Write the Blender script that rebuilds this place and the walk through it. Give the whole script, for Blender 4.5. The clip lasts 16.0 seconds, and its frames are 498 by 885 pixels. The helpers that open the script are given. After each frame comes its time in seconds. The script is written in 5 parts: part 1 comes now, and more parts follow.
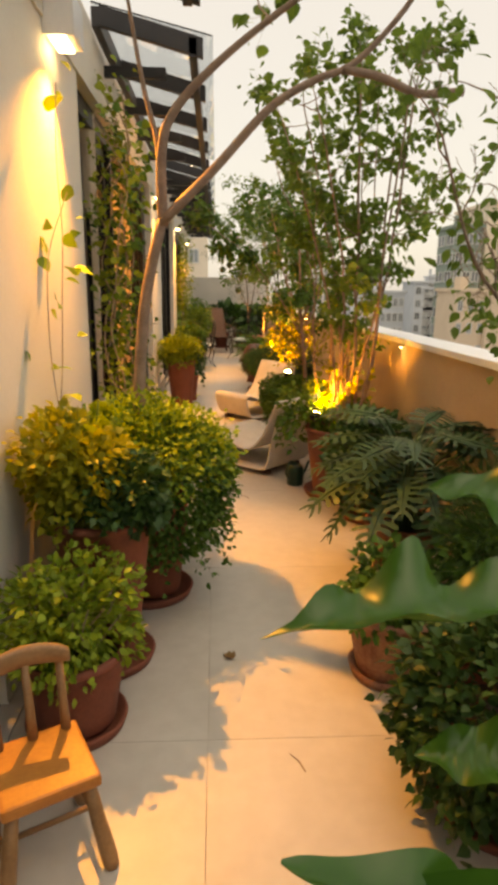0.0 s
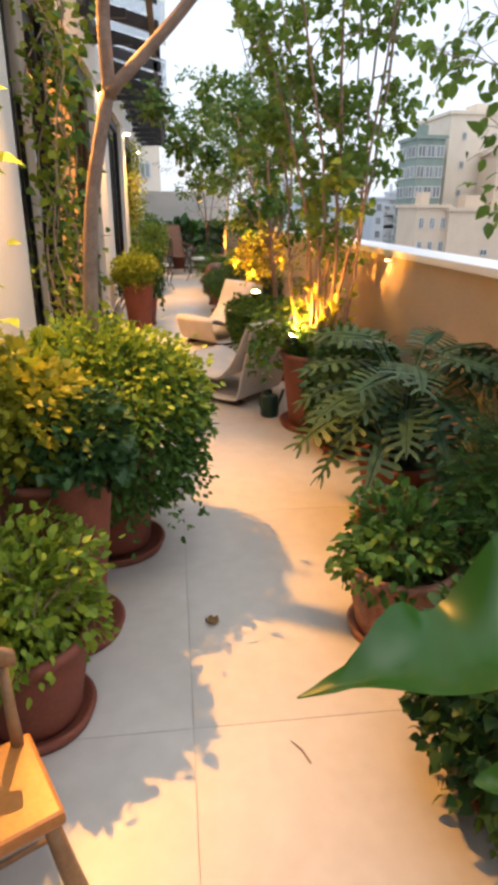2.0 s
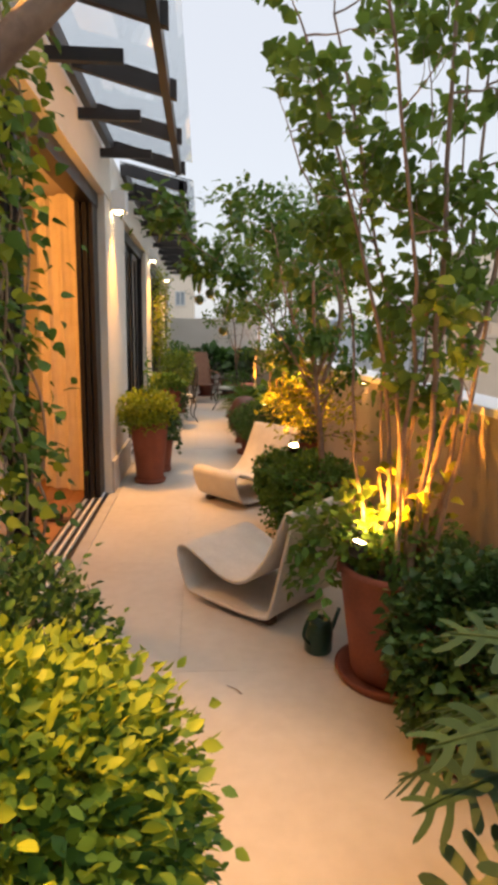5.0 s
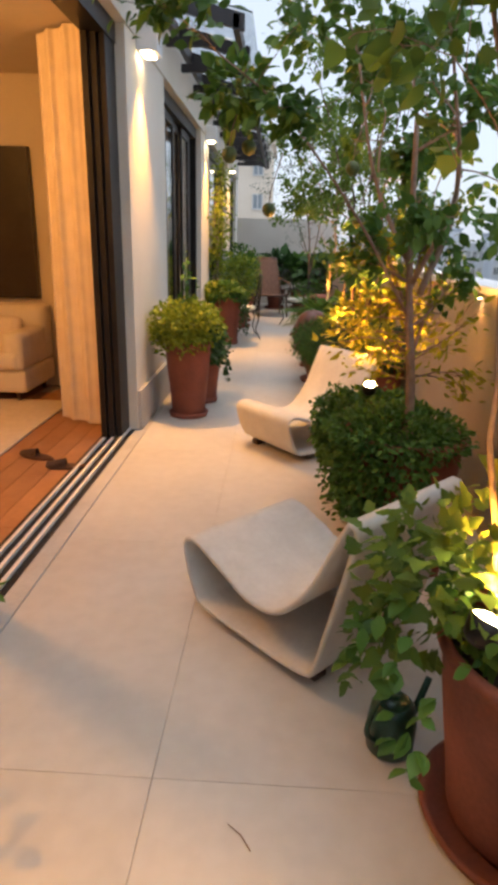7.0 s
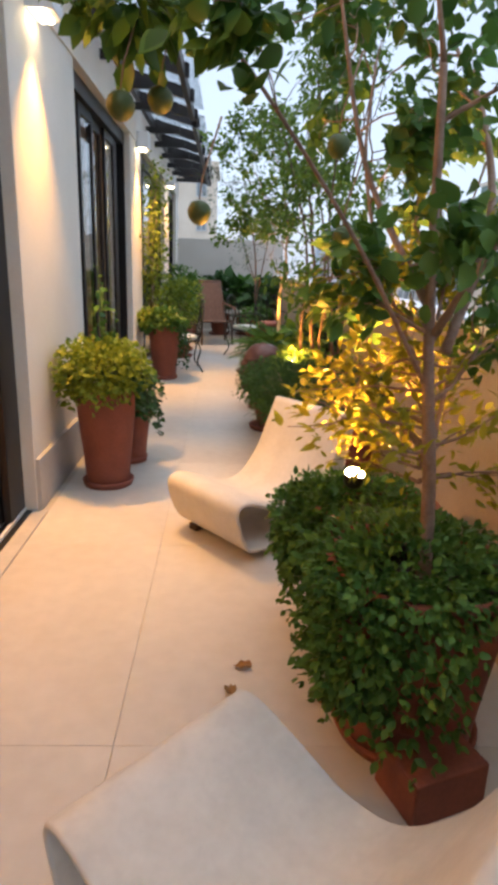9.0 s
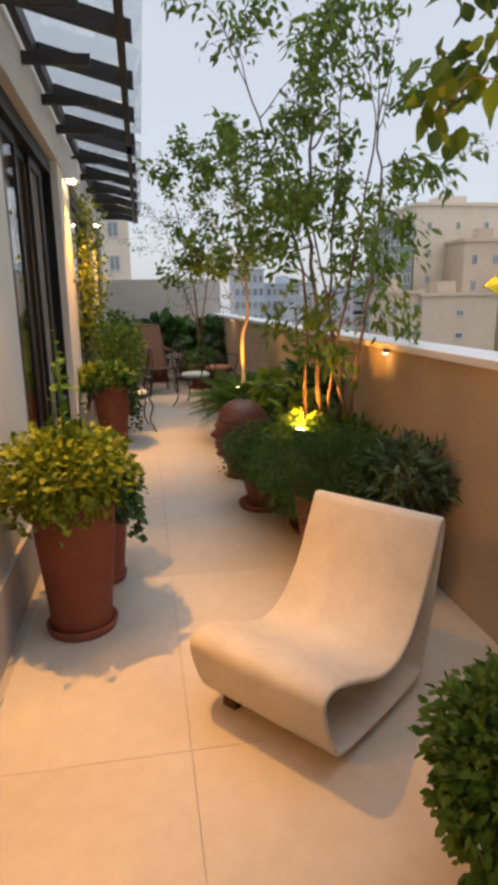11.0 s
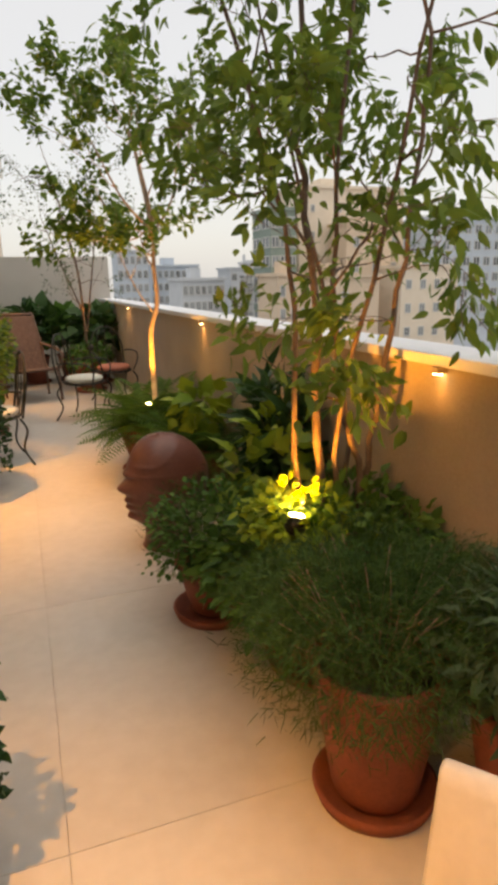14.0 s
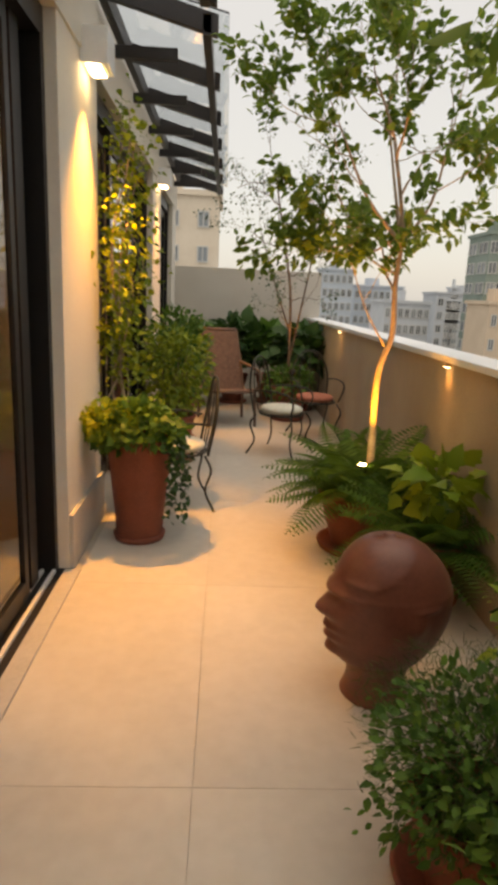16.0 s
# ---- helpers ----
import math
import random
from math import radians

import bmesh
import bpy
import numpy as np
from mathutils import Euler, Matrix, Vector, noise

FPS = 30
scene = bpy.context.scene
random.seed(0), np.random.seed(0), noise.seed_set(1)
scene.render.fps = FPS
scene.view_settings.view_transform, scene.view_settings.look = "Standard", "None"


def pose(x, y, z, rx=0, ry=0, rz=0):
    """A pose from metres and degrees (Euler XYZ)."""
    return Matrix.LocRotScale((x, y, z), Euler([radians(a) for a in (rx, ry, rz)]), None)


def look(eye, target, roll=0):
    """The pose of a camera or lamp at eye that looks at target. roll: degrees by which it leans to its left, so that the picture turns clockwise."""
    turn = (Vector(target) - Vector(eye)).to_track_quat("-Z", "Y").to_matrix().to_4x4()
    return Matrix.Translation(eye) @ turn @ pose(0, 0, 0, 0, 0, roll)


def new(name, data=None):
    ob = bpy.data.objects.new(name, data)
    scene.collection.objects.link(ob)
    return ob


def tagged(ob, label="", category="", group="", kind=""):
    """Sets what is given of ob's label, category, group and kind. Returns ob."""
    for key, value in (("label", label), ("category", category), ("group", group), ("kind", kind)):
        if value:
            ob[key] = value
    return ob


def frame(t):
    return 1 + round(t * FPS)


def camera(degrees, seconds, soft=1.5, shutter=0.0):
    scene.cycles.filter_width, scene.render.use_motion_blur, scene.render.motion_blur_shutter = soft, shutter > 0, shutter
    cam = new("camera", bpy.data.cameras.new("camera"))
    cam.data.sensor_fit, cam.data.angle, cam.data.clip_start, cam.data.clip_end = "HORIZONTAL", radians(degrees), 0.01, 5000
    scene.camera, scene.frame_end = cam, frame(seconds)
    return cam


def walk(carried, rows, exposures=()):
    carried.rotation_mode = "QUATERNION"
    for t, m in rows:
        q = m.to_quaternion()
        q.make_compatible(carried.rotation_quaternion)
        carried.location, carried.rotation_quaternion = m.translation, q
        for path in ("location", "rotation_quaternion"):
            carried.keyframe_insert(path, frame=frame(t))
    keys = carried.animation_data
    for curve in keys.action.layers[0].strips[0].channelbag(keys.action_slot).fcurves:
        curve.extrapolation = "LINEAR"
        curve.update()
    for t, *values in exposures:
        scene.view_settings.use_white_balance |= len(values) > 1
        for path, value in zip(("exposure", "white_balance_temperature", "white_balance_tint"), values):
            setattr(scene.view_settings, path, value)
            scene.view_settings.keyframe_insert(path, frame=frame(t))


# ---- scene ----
cam = camera(44.4, 16.0, soft=4.6)
METRES, EYE, TILT, LEAN, TURN = 8.7, 1.52, -1.9, -1.5, -2.8
ROWS = [
    (0.0, 0.0, 0.0, 0.0, -0.17, -12.01, 0.81),
    (0.5, -0.0049, 0.004, -0.0076, 3.71, -18.2, 0.43),
    (1.0, -0.007, 0.0114, -0.0122, 3.52, -22.0, -0.2),
    (1.5, -0.0096, 0.0289, -0.0146, 0.63, -22.76, 0.05),
    (2.0, -0.0074, 0.0485, -0.0077, -4.07, -19.05, 1.32),
    (2.5, -0.0017, 0.0686, -0.0028, -4.41, -13.1, 1.75),
    (3.0, 0.0018, 0.0996, 0.0031, -1.6, -9.44, 0.46),
    (3.5, -0.003, 0.1298, 0.0063, -1.98, -7.77, 0.66),
    (6.0, 0.0102, 0.3052, 0.0043, 0.82, -9.7, 1.32),
    (6.5, 0.016, 0.3427, 0.0023, 6.3, -13.88, 0.42),
    (7.0, 0.0124, 0.3775, -0.0011, 5.78, -16.23, 0.01),
    (7.5, 0.0119, 0.4118, -0.001, 3.75, -18.54, 2.19),
    (8.0, 0.0142, 0.4478, 0.001, 3.02, -17.26, 1.76),
    (10.5, -0.0272, 0.5966, 0.0128, -5.09, -11.81, 0.41),
    (11.0, -0.0444, 0.6332, 0.0171, -6.95, -11.48, 2.72),
    (11.5, -0.0506, 0.6647, 0.0153, -5.49, -11.49, 2.59),
    (12.0, -0.0495, 0.7083, 0.0174, -4.48, -12.6, 0.56),
    (12.5, -0.0486, 0.7387, 0.016, -4.85, -14.58, 0.55),
    (13.0, -0.0505, 0.776, 0.0171, -9.69, -15.62, 2.35),
    (13.5, -0.045, 0.8022, 0.0175, -15.77, -15.25, 3.14),
    (14.0, -0.0413, 0.8363, 0.023, -17.4, -13.55, 3.09),
    (14.5, -0.0472, 0.8674, 0.0249, -16.01, -11.8, 3.14),
    (15.0, -0.0591, 0.9036, 0.0296, -13.99, -11.01, 3.51),
    (15.5, -0.0574, 0.9307, 0.0285, -8.12, -10.43, 1.32),
    (16.0, -0.0451, 0.9685, 0.0305, 0.7, -11.56, -1.14),
]
walk(cam, [(t, pose(0, 0, EYE, TILT, LEAN, TURN) @ pose(METRES * x, METRES * y, METRES * z, 90 + pitch, roll, yaw)) for t, x, y, z, yaw, pitch, roll in ROWS], 
     [(0.0, 0.38, 9500, 10), (0.5, 0.40, 9300, 10), (1.0, 0.7, 7700, 10), (1.5, 0.75, 6500, 10), (2.5, 0.68, 6400, 10), (3.5, 0.55, 6500, 10), (6.0, 0.29, 7100, 10), (7.0, 0.45, 6200, 9),
      (8.0, 0.75, 5600, 6), (10.5, 0.1, 6500, 10), (12.0, 0.12, 7000, 10), (13.5, 0.24, 7600, 10), (14.5, 0.36, 7900, 10), (16.0, 0.25, 8400, 10)])

# ---- light ----
world = bpy.data.worlds.new("overcast dusk")
scene.world = world
world.use_nodes = True
wn, wl = world.node_tree.nodes, world.node_tree.links
wn.clear()
sky = wn.new("ShaderNodeTexSky")
sky.sky_type = "NISHITA"
sky.sun_disc = False
sky.sun_elevation, sky.sun_rotation = radians(78), radians(160)
sky.air_density, sky.dust_density, sky.ozone_density = 1.0, 3.0, 1.5
sky_bg = wn.new("ShaderNodeBackground")
sky_bg.inputs["Strength"].default_value = 0.05
cloud_bg = wn.new("ShaderNodeBackground")
cloud_bg.inputs["Color"].default_value = (0.84, 0.88, 0.96, 1)
cloud_bg.inputs["Strength"].default_value = 0.62
sky_sum, sky_out = wn.new("ShaderNodeAddShader"), wn.new("ShaderNodeOutputWorld")
wl.new(sky.outputs[0], sky_bg.inputs["Color"])
wl.new(sky_bg.outputs[0], sky_sum.inputs[0])
wl.new(cloud_bg.outputs[0], sky_sum.inputs[1])
wl.new(sky_sum.outputs[0], sky_out.inputs["Surface"])


def lamp(name, kind, place, energy, colour, aim=None, size=0.03, cone=110, blend=0.5):
    data = bpy.data.lights.new(name, kind)
    data.energy, data.color = energy, colour
    if kind == "SUN":
        data.angle = radians(size)
    elif kind == "AREA":
        data.size = size
    else:
        data.shadow_soft_size = size
    if kind == "SPOT":
        data.spot_size, data.spot_blend = radians(cone), blend
    ob = new(name, data)
    ob.matrix_world = look(place, aim) if aim else pose(*place)
    return ob


lamp("sun", "SUN", (0.6, -1.6, 8), 0.60, (1.0, 0.97, 0.94), (0, 0, 0), size=70)
LAMPLIGHT = (1.0, 0.44, 0.074)
WARM, AMBER = (1.0, 0.45, 0.12), (1.0, 0.40, 0.05)
# The first lamp, at y -1.6 behind the start, is unseen and added.
WALL_LAMPS = (-1.6, 3.25, 8.15, 12.1, 15.7)
WALL_POWER = (80, 370, 250, 330, 150)
for ly, power in zip(WALL_LAMPS, WALL_POWER):
    lean = -0.75 if ly == 3.25 else -0.25
    lamp("wall_lamp_light", "SPOT", (-0.66, ly, 2.60), power, LAMPLIGHT, (-0.40, ly + lean, 0), size=0.018, cone=98 if ly == 3.25 else 78, blend=1.0)
UPLIGHTS = (((0.75, 4.42, 0.67), (1.00, 4.54, 1.25), 150), ((0.77, 6.51, 0.71), (0.78, 6.34, 1.35), 210),
            ((0.80, 9.04, 0.72), (0.96, 9.22, 1.4), 95), ((0.84, 11.80, 0.60), (0.93, 12.0, 1.6), 120),
            ((0.82, 15.50, 0.70), (0.84, 15.9, 1.5), 30))
for place, aim, power in UPLIGHTS:
    lamp("uplight_glow", "SPOT", place, power, AMBER, aim, size=0.025, cone=75 if place[1] > 11 else 110, blend=0.8)
PARAPET_LIGHTS = (1.3, 4.3, 6.6, 9.0, 11.93, 15.36)
for py, power in zip(PARAPET_LIGHTS, (4, 5, 2, 1, 3, 3)):
    lamp("parapet_glow", "SPOT", (1.302, py, 1.145), power, WARM, (1.305, py, 0), size=0.03, cone=125, blend=1.0)
lamp("room_light", "POINT", (-2.2, 6.2, 2.35), 100, (1.0, 0.43, 0.09), size=0.12)
lamp("bedroom_light", "POINT", (-2.6, 10.2, 2.2), 25, (1.0, 0.50, 0.18), size=0.12)

# ---- materials ----


def material(name, a, b=None, rough=0.6, metal=0.0, scale=6.0, fine=60.0, bump=0.15, detail=6.0, spread=(0.35, 0.65), piece=0.0, spec=0.5, coat=0.0):
    """Two colours mixed by a coarse and a fine noise, with relief; piece: brightness change from object to object."""
    m = bpy.data.materials.new(name)
    m.use_nodes = True
    n, l = m.node_tree.nodes, m.node_tree.links
    bsdf = n["Principled BSDF"]
    coords = n.new("ShaderNodeTexCoord")
    coarse, grain = n.new("ShaderNodeTexNoise"), n.new("ShaderNodeTexNoise")
    for tex, s in ((coarse, scale), (grain, fine)):
        tex.inputs["Scale"].default_value = s
        tex.inputs["Detail"].default_value = detail
        l.new(coords.outputs["Object"], tex.inputs["Vector"])
    both = n.new("ShaderNodeMix")
    both.inputs["Factor"].default_value = 0.35
    l.new(coarse.outputs["Fac"], both.inputs["A"])
    l.new(grain.outputs["Fac"], both.inputs["B"])
    ramp = n.new("ShaderNodeValToRGB")
    ramp.color_ramp.elements[0].position, ramp.color_ramp.elements[1].position = spread
    ramp.color_ramp.elements[0].color = (*a, 1)
    ramp.color_ramp.elements[1].color = (*(b or a), 1)
    l.new(both.outputs["Result"], ramp.inputs["Fac"])
    colour = ramp.outputs["Color"]
    if piece:
        info, span = n.new("ShaderNodeObjectInfo"), n.new("ShaderNodeMapRange")
        span.inputs["To Min"].default_value, span.inputs["To Max"].default_value = 1 - piece, 1 + piece
        l.new(info.outputs["Random"], span.inputs["Value"])
        tint = n.new("ShaderNodeHueSaturation")
        l.new(span.outputs["Result"], tint.inputs["Value"])
        l.new(colour, tint.inputs["Color"])
        colour = tint.outputs["Color"]
    l.new(colour, bsdf.inputs["Base Color"])
    bsdf.inputs["Roughness"].default_value, bsdf.inputs["Metallic"].default_value = rough, metal
    bsdf.inputs["Specular IOR Level"].default_value = spec
    bsdf.inputs["Coat Weight"].default_value = coat
    if bump:
        b_node = n.new("ShaderNodeBump")
        b_node.inputs["Strength"].default_value, b_node.inputs["Distance"].default_value = bump, 0.01
        l.new(both.outputs["Result"], b_node.inputs["Height"])
        l.new(b_node.outputs["Normal"], bsdf.inputs["Normal"])
    return m


def leaf_material(name, a, b, rough=0.45, through_light=0.3, scale=4.0, third=None, sheen=0.22):
    """Foliage: each leaf takes its own shade between two greens, and lets some light through."""
    m = bpy.data.materials.new(name)
    m.use_nodes = True
    n, l = m.node_tree.nodes, m.node_tree.links
    bsdf, out = n["Principled BSDF"], n["Material Output"]
    geo, coords = n.new("ShaderNodeNewGeometry"), n.new("ShaderNodeTexCoord")
    patch = n.new("ShaderNodeTexNoise")
    patch.inputs["Scale"].default_value = scale
    l.new(coords.outputs["Object"], patch.inputs["Vector"])
    mix = n.new("ShaderNodeMix")
    mix.inputs["Factor"].default_value = 0.4
    l.new(geo.outputs["Random Per Island"], mix.inputs["A"])
    l.new(patch.outputs["Fac"], mix.inputs["B"])
    ramp = n.new("ShaderNodeValToRGB")
    ramp.color_ramp.elements[0].position, ramp.color_ramp.elements[1].position = 0.15, 0.8
    ramp.color_ramp.elements[0].color, ramp.color_ramp.elements[1].color = (*(1.55 * c for c in a), 1), (*(1.5 * c for c in b), 1)
    if third:
        extra = ramp.color_ramp.elements.new(0.97)
        extra.color = (*third, 1)
    l.new(mix.outputs["Result"], ramp.inputs["Fac"])
    l.new(ramp.outputs["Color"], bsdf.inputs["Base Color"])
    bsdf.inputs["Roughness"].default_value = rough
    bsdf.inputs["Specular IOR Level"].default_value = sheen
    glow = n.new("ShaderNodeBsdfTranslucent")
    l.new(ramp.outputs["Color"], glow.inputs["Color"])
    blend = n.new("ShaderNodeMixShader")
    blend.inputs[0].default_value = through_light
    l.new(bsdf.outputs[0], blend.inputs[1])
    l.new(glow.outputs[0], blend.inputs[2])
    l.new(blend.outputs[0], out.inputs["Surface"])
    return m


def glass_material(name, tint, rough=0.02):
    m = bpy.data.materials.new(name)
    m.use_nodes = True
    bsdf = m.node_tree.nodes["Principled BSDF"]
    bsdf.inputs["Base Color"].default_value = (*tint, 1)
    bsdf.inputs["Roughness"].default_value = rough
    bsdf.inputs["Transmission Weight"].default_value = 1.0
    bsdf.inputs["IOR"].default_value = 1.45
    return m


def glow_material(name, colour, strength):
    m = bpy.data.materials.new(name)
    m.use_nodes = True
    bsdf = m.node_tree.nodes["Principled BSDF"]
    bsdf.inputs["Emission Color"].default_value = (*colour, 1)
    bsdf.inputs["Emission Strength"].default_value = strength
    return m


FLOOR = material("honed limestone", (0.46, 0.42, 0.37), (0.60, 0.56, 0.505), 0.42, scale=1.3, fine=14, bump=0.02, piece=0.03, spread=(0.3, 0.7))
GROUT = material("grout", (0.41, 0.365, 0.315), (0.48, 0.435, 0.375), 0.9)
PLASTER = material("cream wall paint", (0.66, 0.62, 0.55), (0.73, 0.69, 0.62), 0.75, scale=2.2, fine=50, bump=0.08)
PARAPET = material("ochre stucco", (0.35, 0.28, 0.205), (0.44, 0.36, 0.27), 0.85, scale=1.8, fine=90, bump=0.25)
FARWALL = material("grey stucco", (0.50, 0.47, 0.42), (0.58, 0.55, 0.50), 0.85, scale=1.5, fine=90, bump=0.2)
CAP = material("white painted metal", (0.72, 0.74, 0.77), (0.80, 0.82, 0.84), 0.35, scale=3, bump=0.03)
STONE = material("grey stone", (0.40, 0.38, 0.36), (0.50, 0.48, 0.45), 0.6, scale=5, bump=0.08)
BLACK = material("black aluminium", (0.012, 0.011, 0.011), (0.02, 0.018, 0.018), 0.4, metal=0.3, bump=0.02)
STEEL = material("dark painted steel", (0.018, 0.018, 0.02), (0.03, 0.028, 0.03), 0.5, metal=0.2, bump=0.05)
TRACK = material("anodised aluminium", (0.70, 0.70, 0.71), (0.82, 0.82, 0.82), 0.5, metal=0.35, bump=0.02)
TERRA = material("terracotta", (0.165, 0.045, 0.026), (0.25, 0.074, 0.043), 0.75, scale=5, fine=80, bump=0.12, piece=0.10)
TERRA_OLD = material("weathered terracotta", (0.20, 0.075, 0.05), (0.44, 0.25, 0.17), 0.85, scale=9, fine=60, bump=0.2)
HEADCLAY = material("burnished clay", (0.125, 0.042, 0.028), (0.19, 0.065, 0.042), 0.38, scale=7, fine=60, bump=0.08)
SOIL = material("soil", (0.02, 0.013, 0.009), (0.06, 0.04, 0.028), 0.95, scale=30, bump=0.8)
CONCRETE = material("pale fibre cement", (0.50, 0.475, 0.44), (0.59, 0.565, 0.525), 0.75, scale=9, fine=45, bump=0.10, spread=(0.34, 0.66))
BARK = material("smooth bark", (0.17, 0.11, 0.08), (0.30, 0.21, 0.155), 0.8, scale=14, fine=90, bump=0.4)
DARKBARK = material("dark bark", (0.075, 0.05, 0.038), (0.17, 0.12, 0.09), 0.85, scale=14, fine=90, bump=0.4)
PALEBARK = material("pale bark", (0.22, 0.16, 0.11), (0.42, 0.33, 0.24), 0.8, scale=18, fine=90, bump=0.35)
WOOD = material("worn beech", (0.20, 0.105, 0.045), (0.34, 0.19, 0.085), 0.5, scale=9, fine=90, bump=0.12)
SEATWOOD = material("orange varnished wood", (0.36, 0.13, 0.028), (0.50, 0.20, 0.045), 0.35, scale=7, fine=70, bump=0.08)
FOOTWOOD = material("dark wood", (0.05, 0.022, 0.014), (0.09, 0.04, 0.025), 0.5)
IRON = material("green-black wrought iron", (0.02, 0.022, 0.018), (0.045, 0.045, 0.035), 0.55, metal=0.4)
CUSHION = material("pale woven cushion", (0.55, 0.56, 0.50), (0.68, 0.68, 0.61), 0.9, scale=20, fine=150, bump=0.3)
PINK = material("faded red cushion", (0.36, 0.13, 0.09), (0.44, 0.18, 0.13), 0.9, scale=20, fine=150, bump=0.3)
RATTAN = material("brown woven rattan", (0.095, 0.055, 0.042), (0.17, 0.105, 0.08), 0.65, scale=30, fine=140, bump=0.5)
CANGREEN = material("dark green plastic", (0.004, 0.035, 0.022), (0.008, 0.05, 0.032), 0.35, bump=0.02)
FRUITSKIN = material("green rind", (0.045, 0.075, 0.016), (0.085, 0.115, 0.028), 0.5, scale=20, fine=120, bump=0.15)
LINEN = material("ivory linen", (0.62, 0.52, 0.42), (0.72, 0.62, 0.51), 0.9, scale=8, fine=160, bump=0.15)
PARQUET = material("warm parquet", (0.30, 0.13, 0.05), (0.42, 0.20, 0.085), 0.4, scale=4, fine=40, bump=0.04, piece=0.12)
RUG = material("beige wool rug", (0.50, 0.42, 0.32), (0.60, 0.51, 0.40), 0.95, scale=25, fine=180, bump=0.4)
UPHOLSTERY = material("cream upholstery", (0.60, 0.53, 0.43), (0.68, 0.61, 0.51), 0.9, scale=10, fine=160, bump=0.2)
ROOMWALL = material("room wall paint", (0.55, 0.48, 0.38), (0.62, 0.54, 0.44), 0.8, scale=2, bump=0.05)
DARKROOM = material("dark glossy niche", (0.02, 0.014, 0.01), (0.035, 0.025, 0.018), 0.3)
SLIPPER = material("brown suede", (0.04, 0.022, 0.014), (0.075, 0.042, 0.028), 0.95, fine=150, bump=0.3)
GLASS = glass_material("door glass", (0.75, 0.80, 0.80))
ROOFGLASS = glass_material("roof glass", (0.90, 0.94, 0.95))
BULB = glow_material("lamp glow", (1.0, 0.72, 0.38), 18)
SPOTGLOW = glow_material("spot glow", (1.0, 0.70, 0.30), 90)
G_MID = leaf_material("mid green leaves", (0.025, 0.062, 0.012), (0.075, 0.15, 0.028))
G_DARK = leaf_material("dark ivy leaves", (0.012, 0.034, 0.010), (0.040, 0.085, 0.022), 0.4, 0.2)
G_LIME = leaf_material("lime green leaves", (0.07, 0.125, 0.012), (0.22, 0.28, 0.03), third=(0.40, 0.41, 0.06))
# Yellowed leaf green: the warm glow of nearby lamps is in the colour.
G_LIT = leaf_material("leaves with lamp yellow in the green", (0.10, 0.120, 0.012), (0.26, 0.25, 0.024), 0.45, 0.45)
G_VARI = leaf_material("variegated leaves", (0.06, 0.105, 0.012), (0.215, 0.25, 0.025), third=(0.46, 0.43, 0.07))
G_BLUE = leaf_material("blue green lobed leaves", (0.016, 0.038, 0.018), (0.038, 0.075, 0.034), 0.4, 0.2)
G_BIG = leaf_material("glossy broad leaves", (0.012, 0.050, 0.005), (0.030, 0.092, 0.010), 0.28, 0.3, sheen=0.5)
G_BIRCH = leaf_material("tree leaves", (0.052, 0.092, 0.017), (0.120, 0.185, 0.032), 0.45, 0.5)
G_GREY = leaf_material("grey green leaves", (0.03, 0.055, 0.028), (0.065, 0.10, 0.05), 0.6, 0.2)
G_FEATHER = leaf_material("feathery green", (0.015, 0.040, 0.011), (0.036, 0.080, 0.020), 0.6, 0.3)
G_DRY = leaf_material("dry leaves", (0.10, 0.055, 0.02), (0.20, 0.12, 0.05), 0.8, 0.2)

# ---- mesh helpers ----


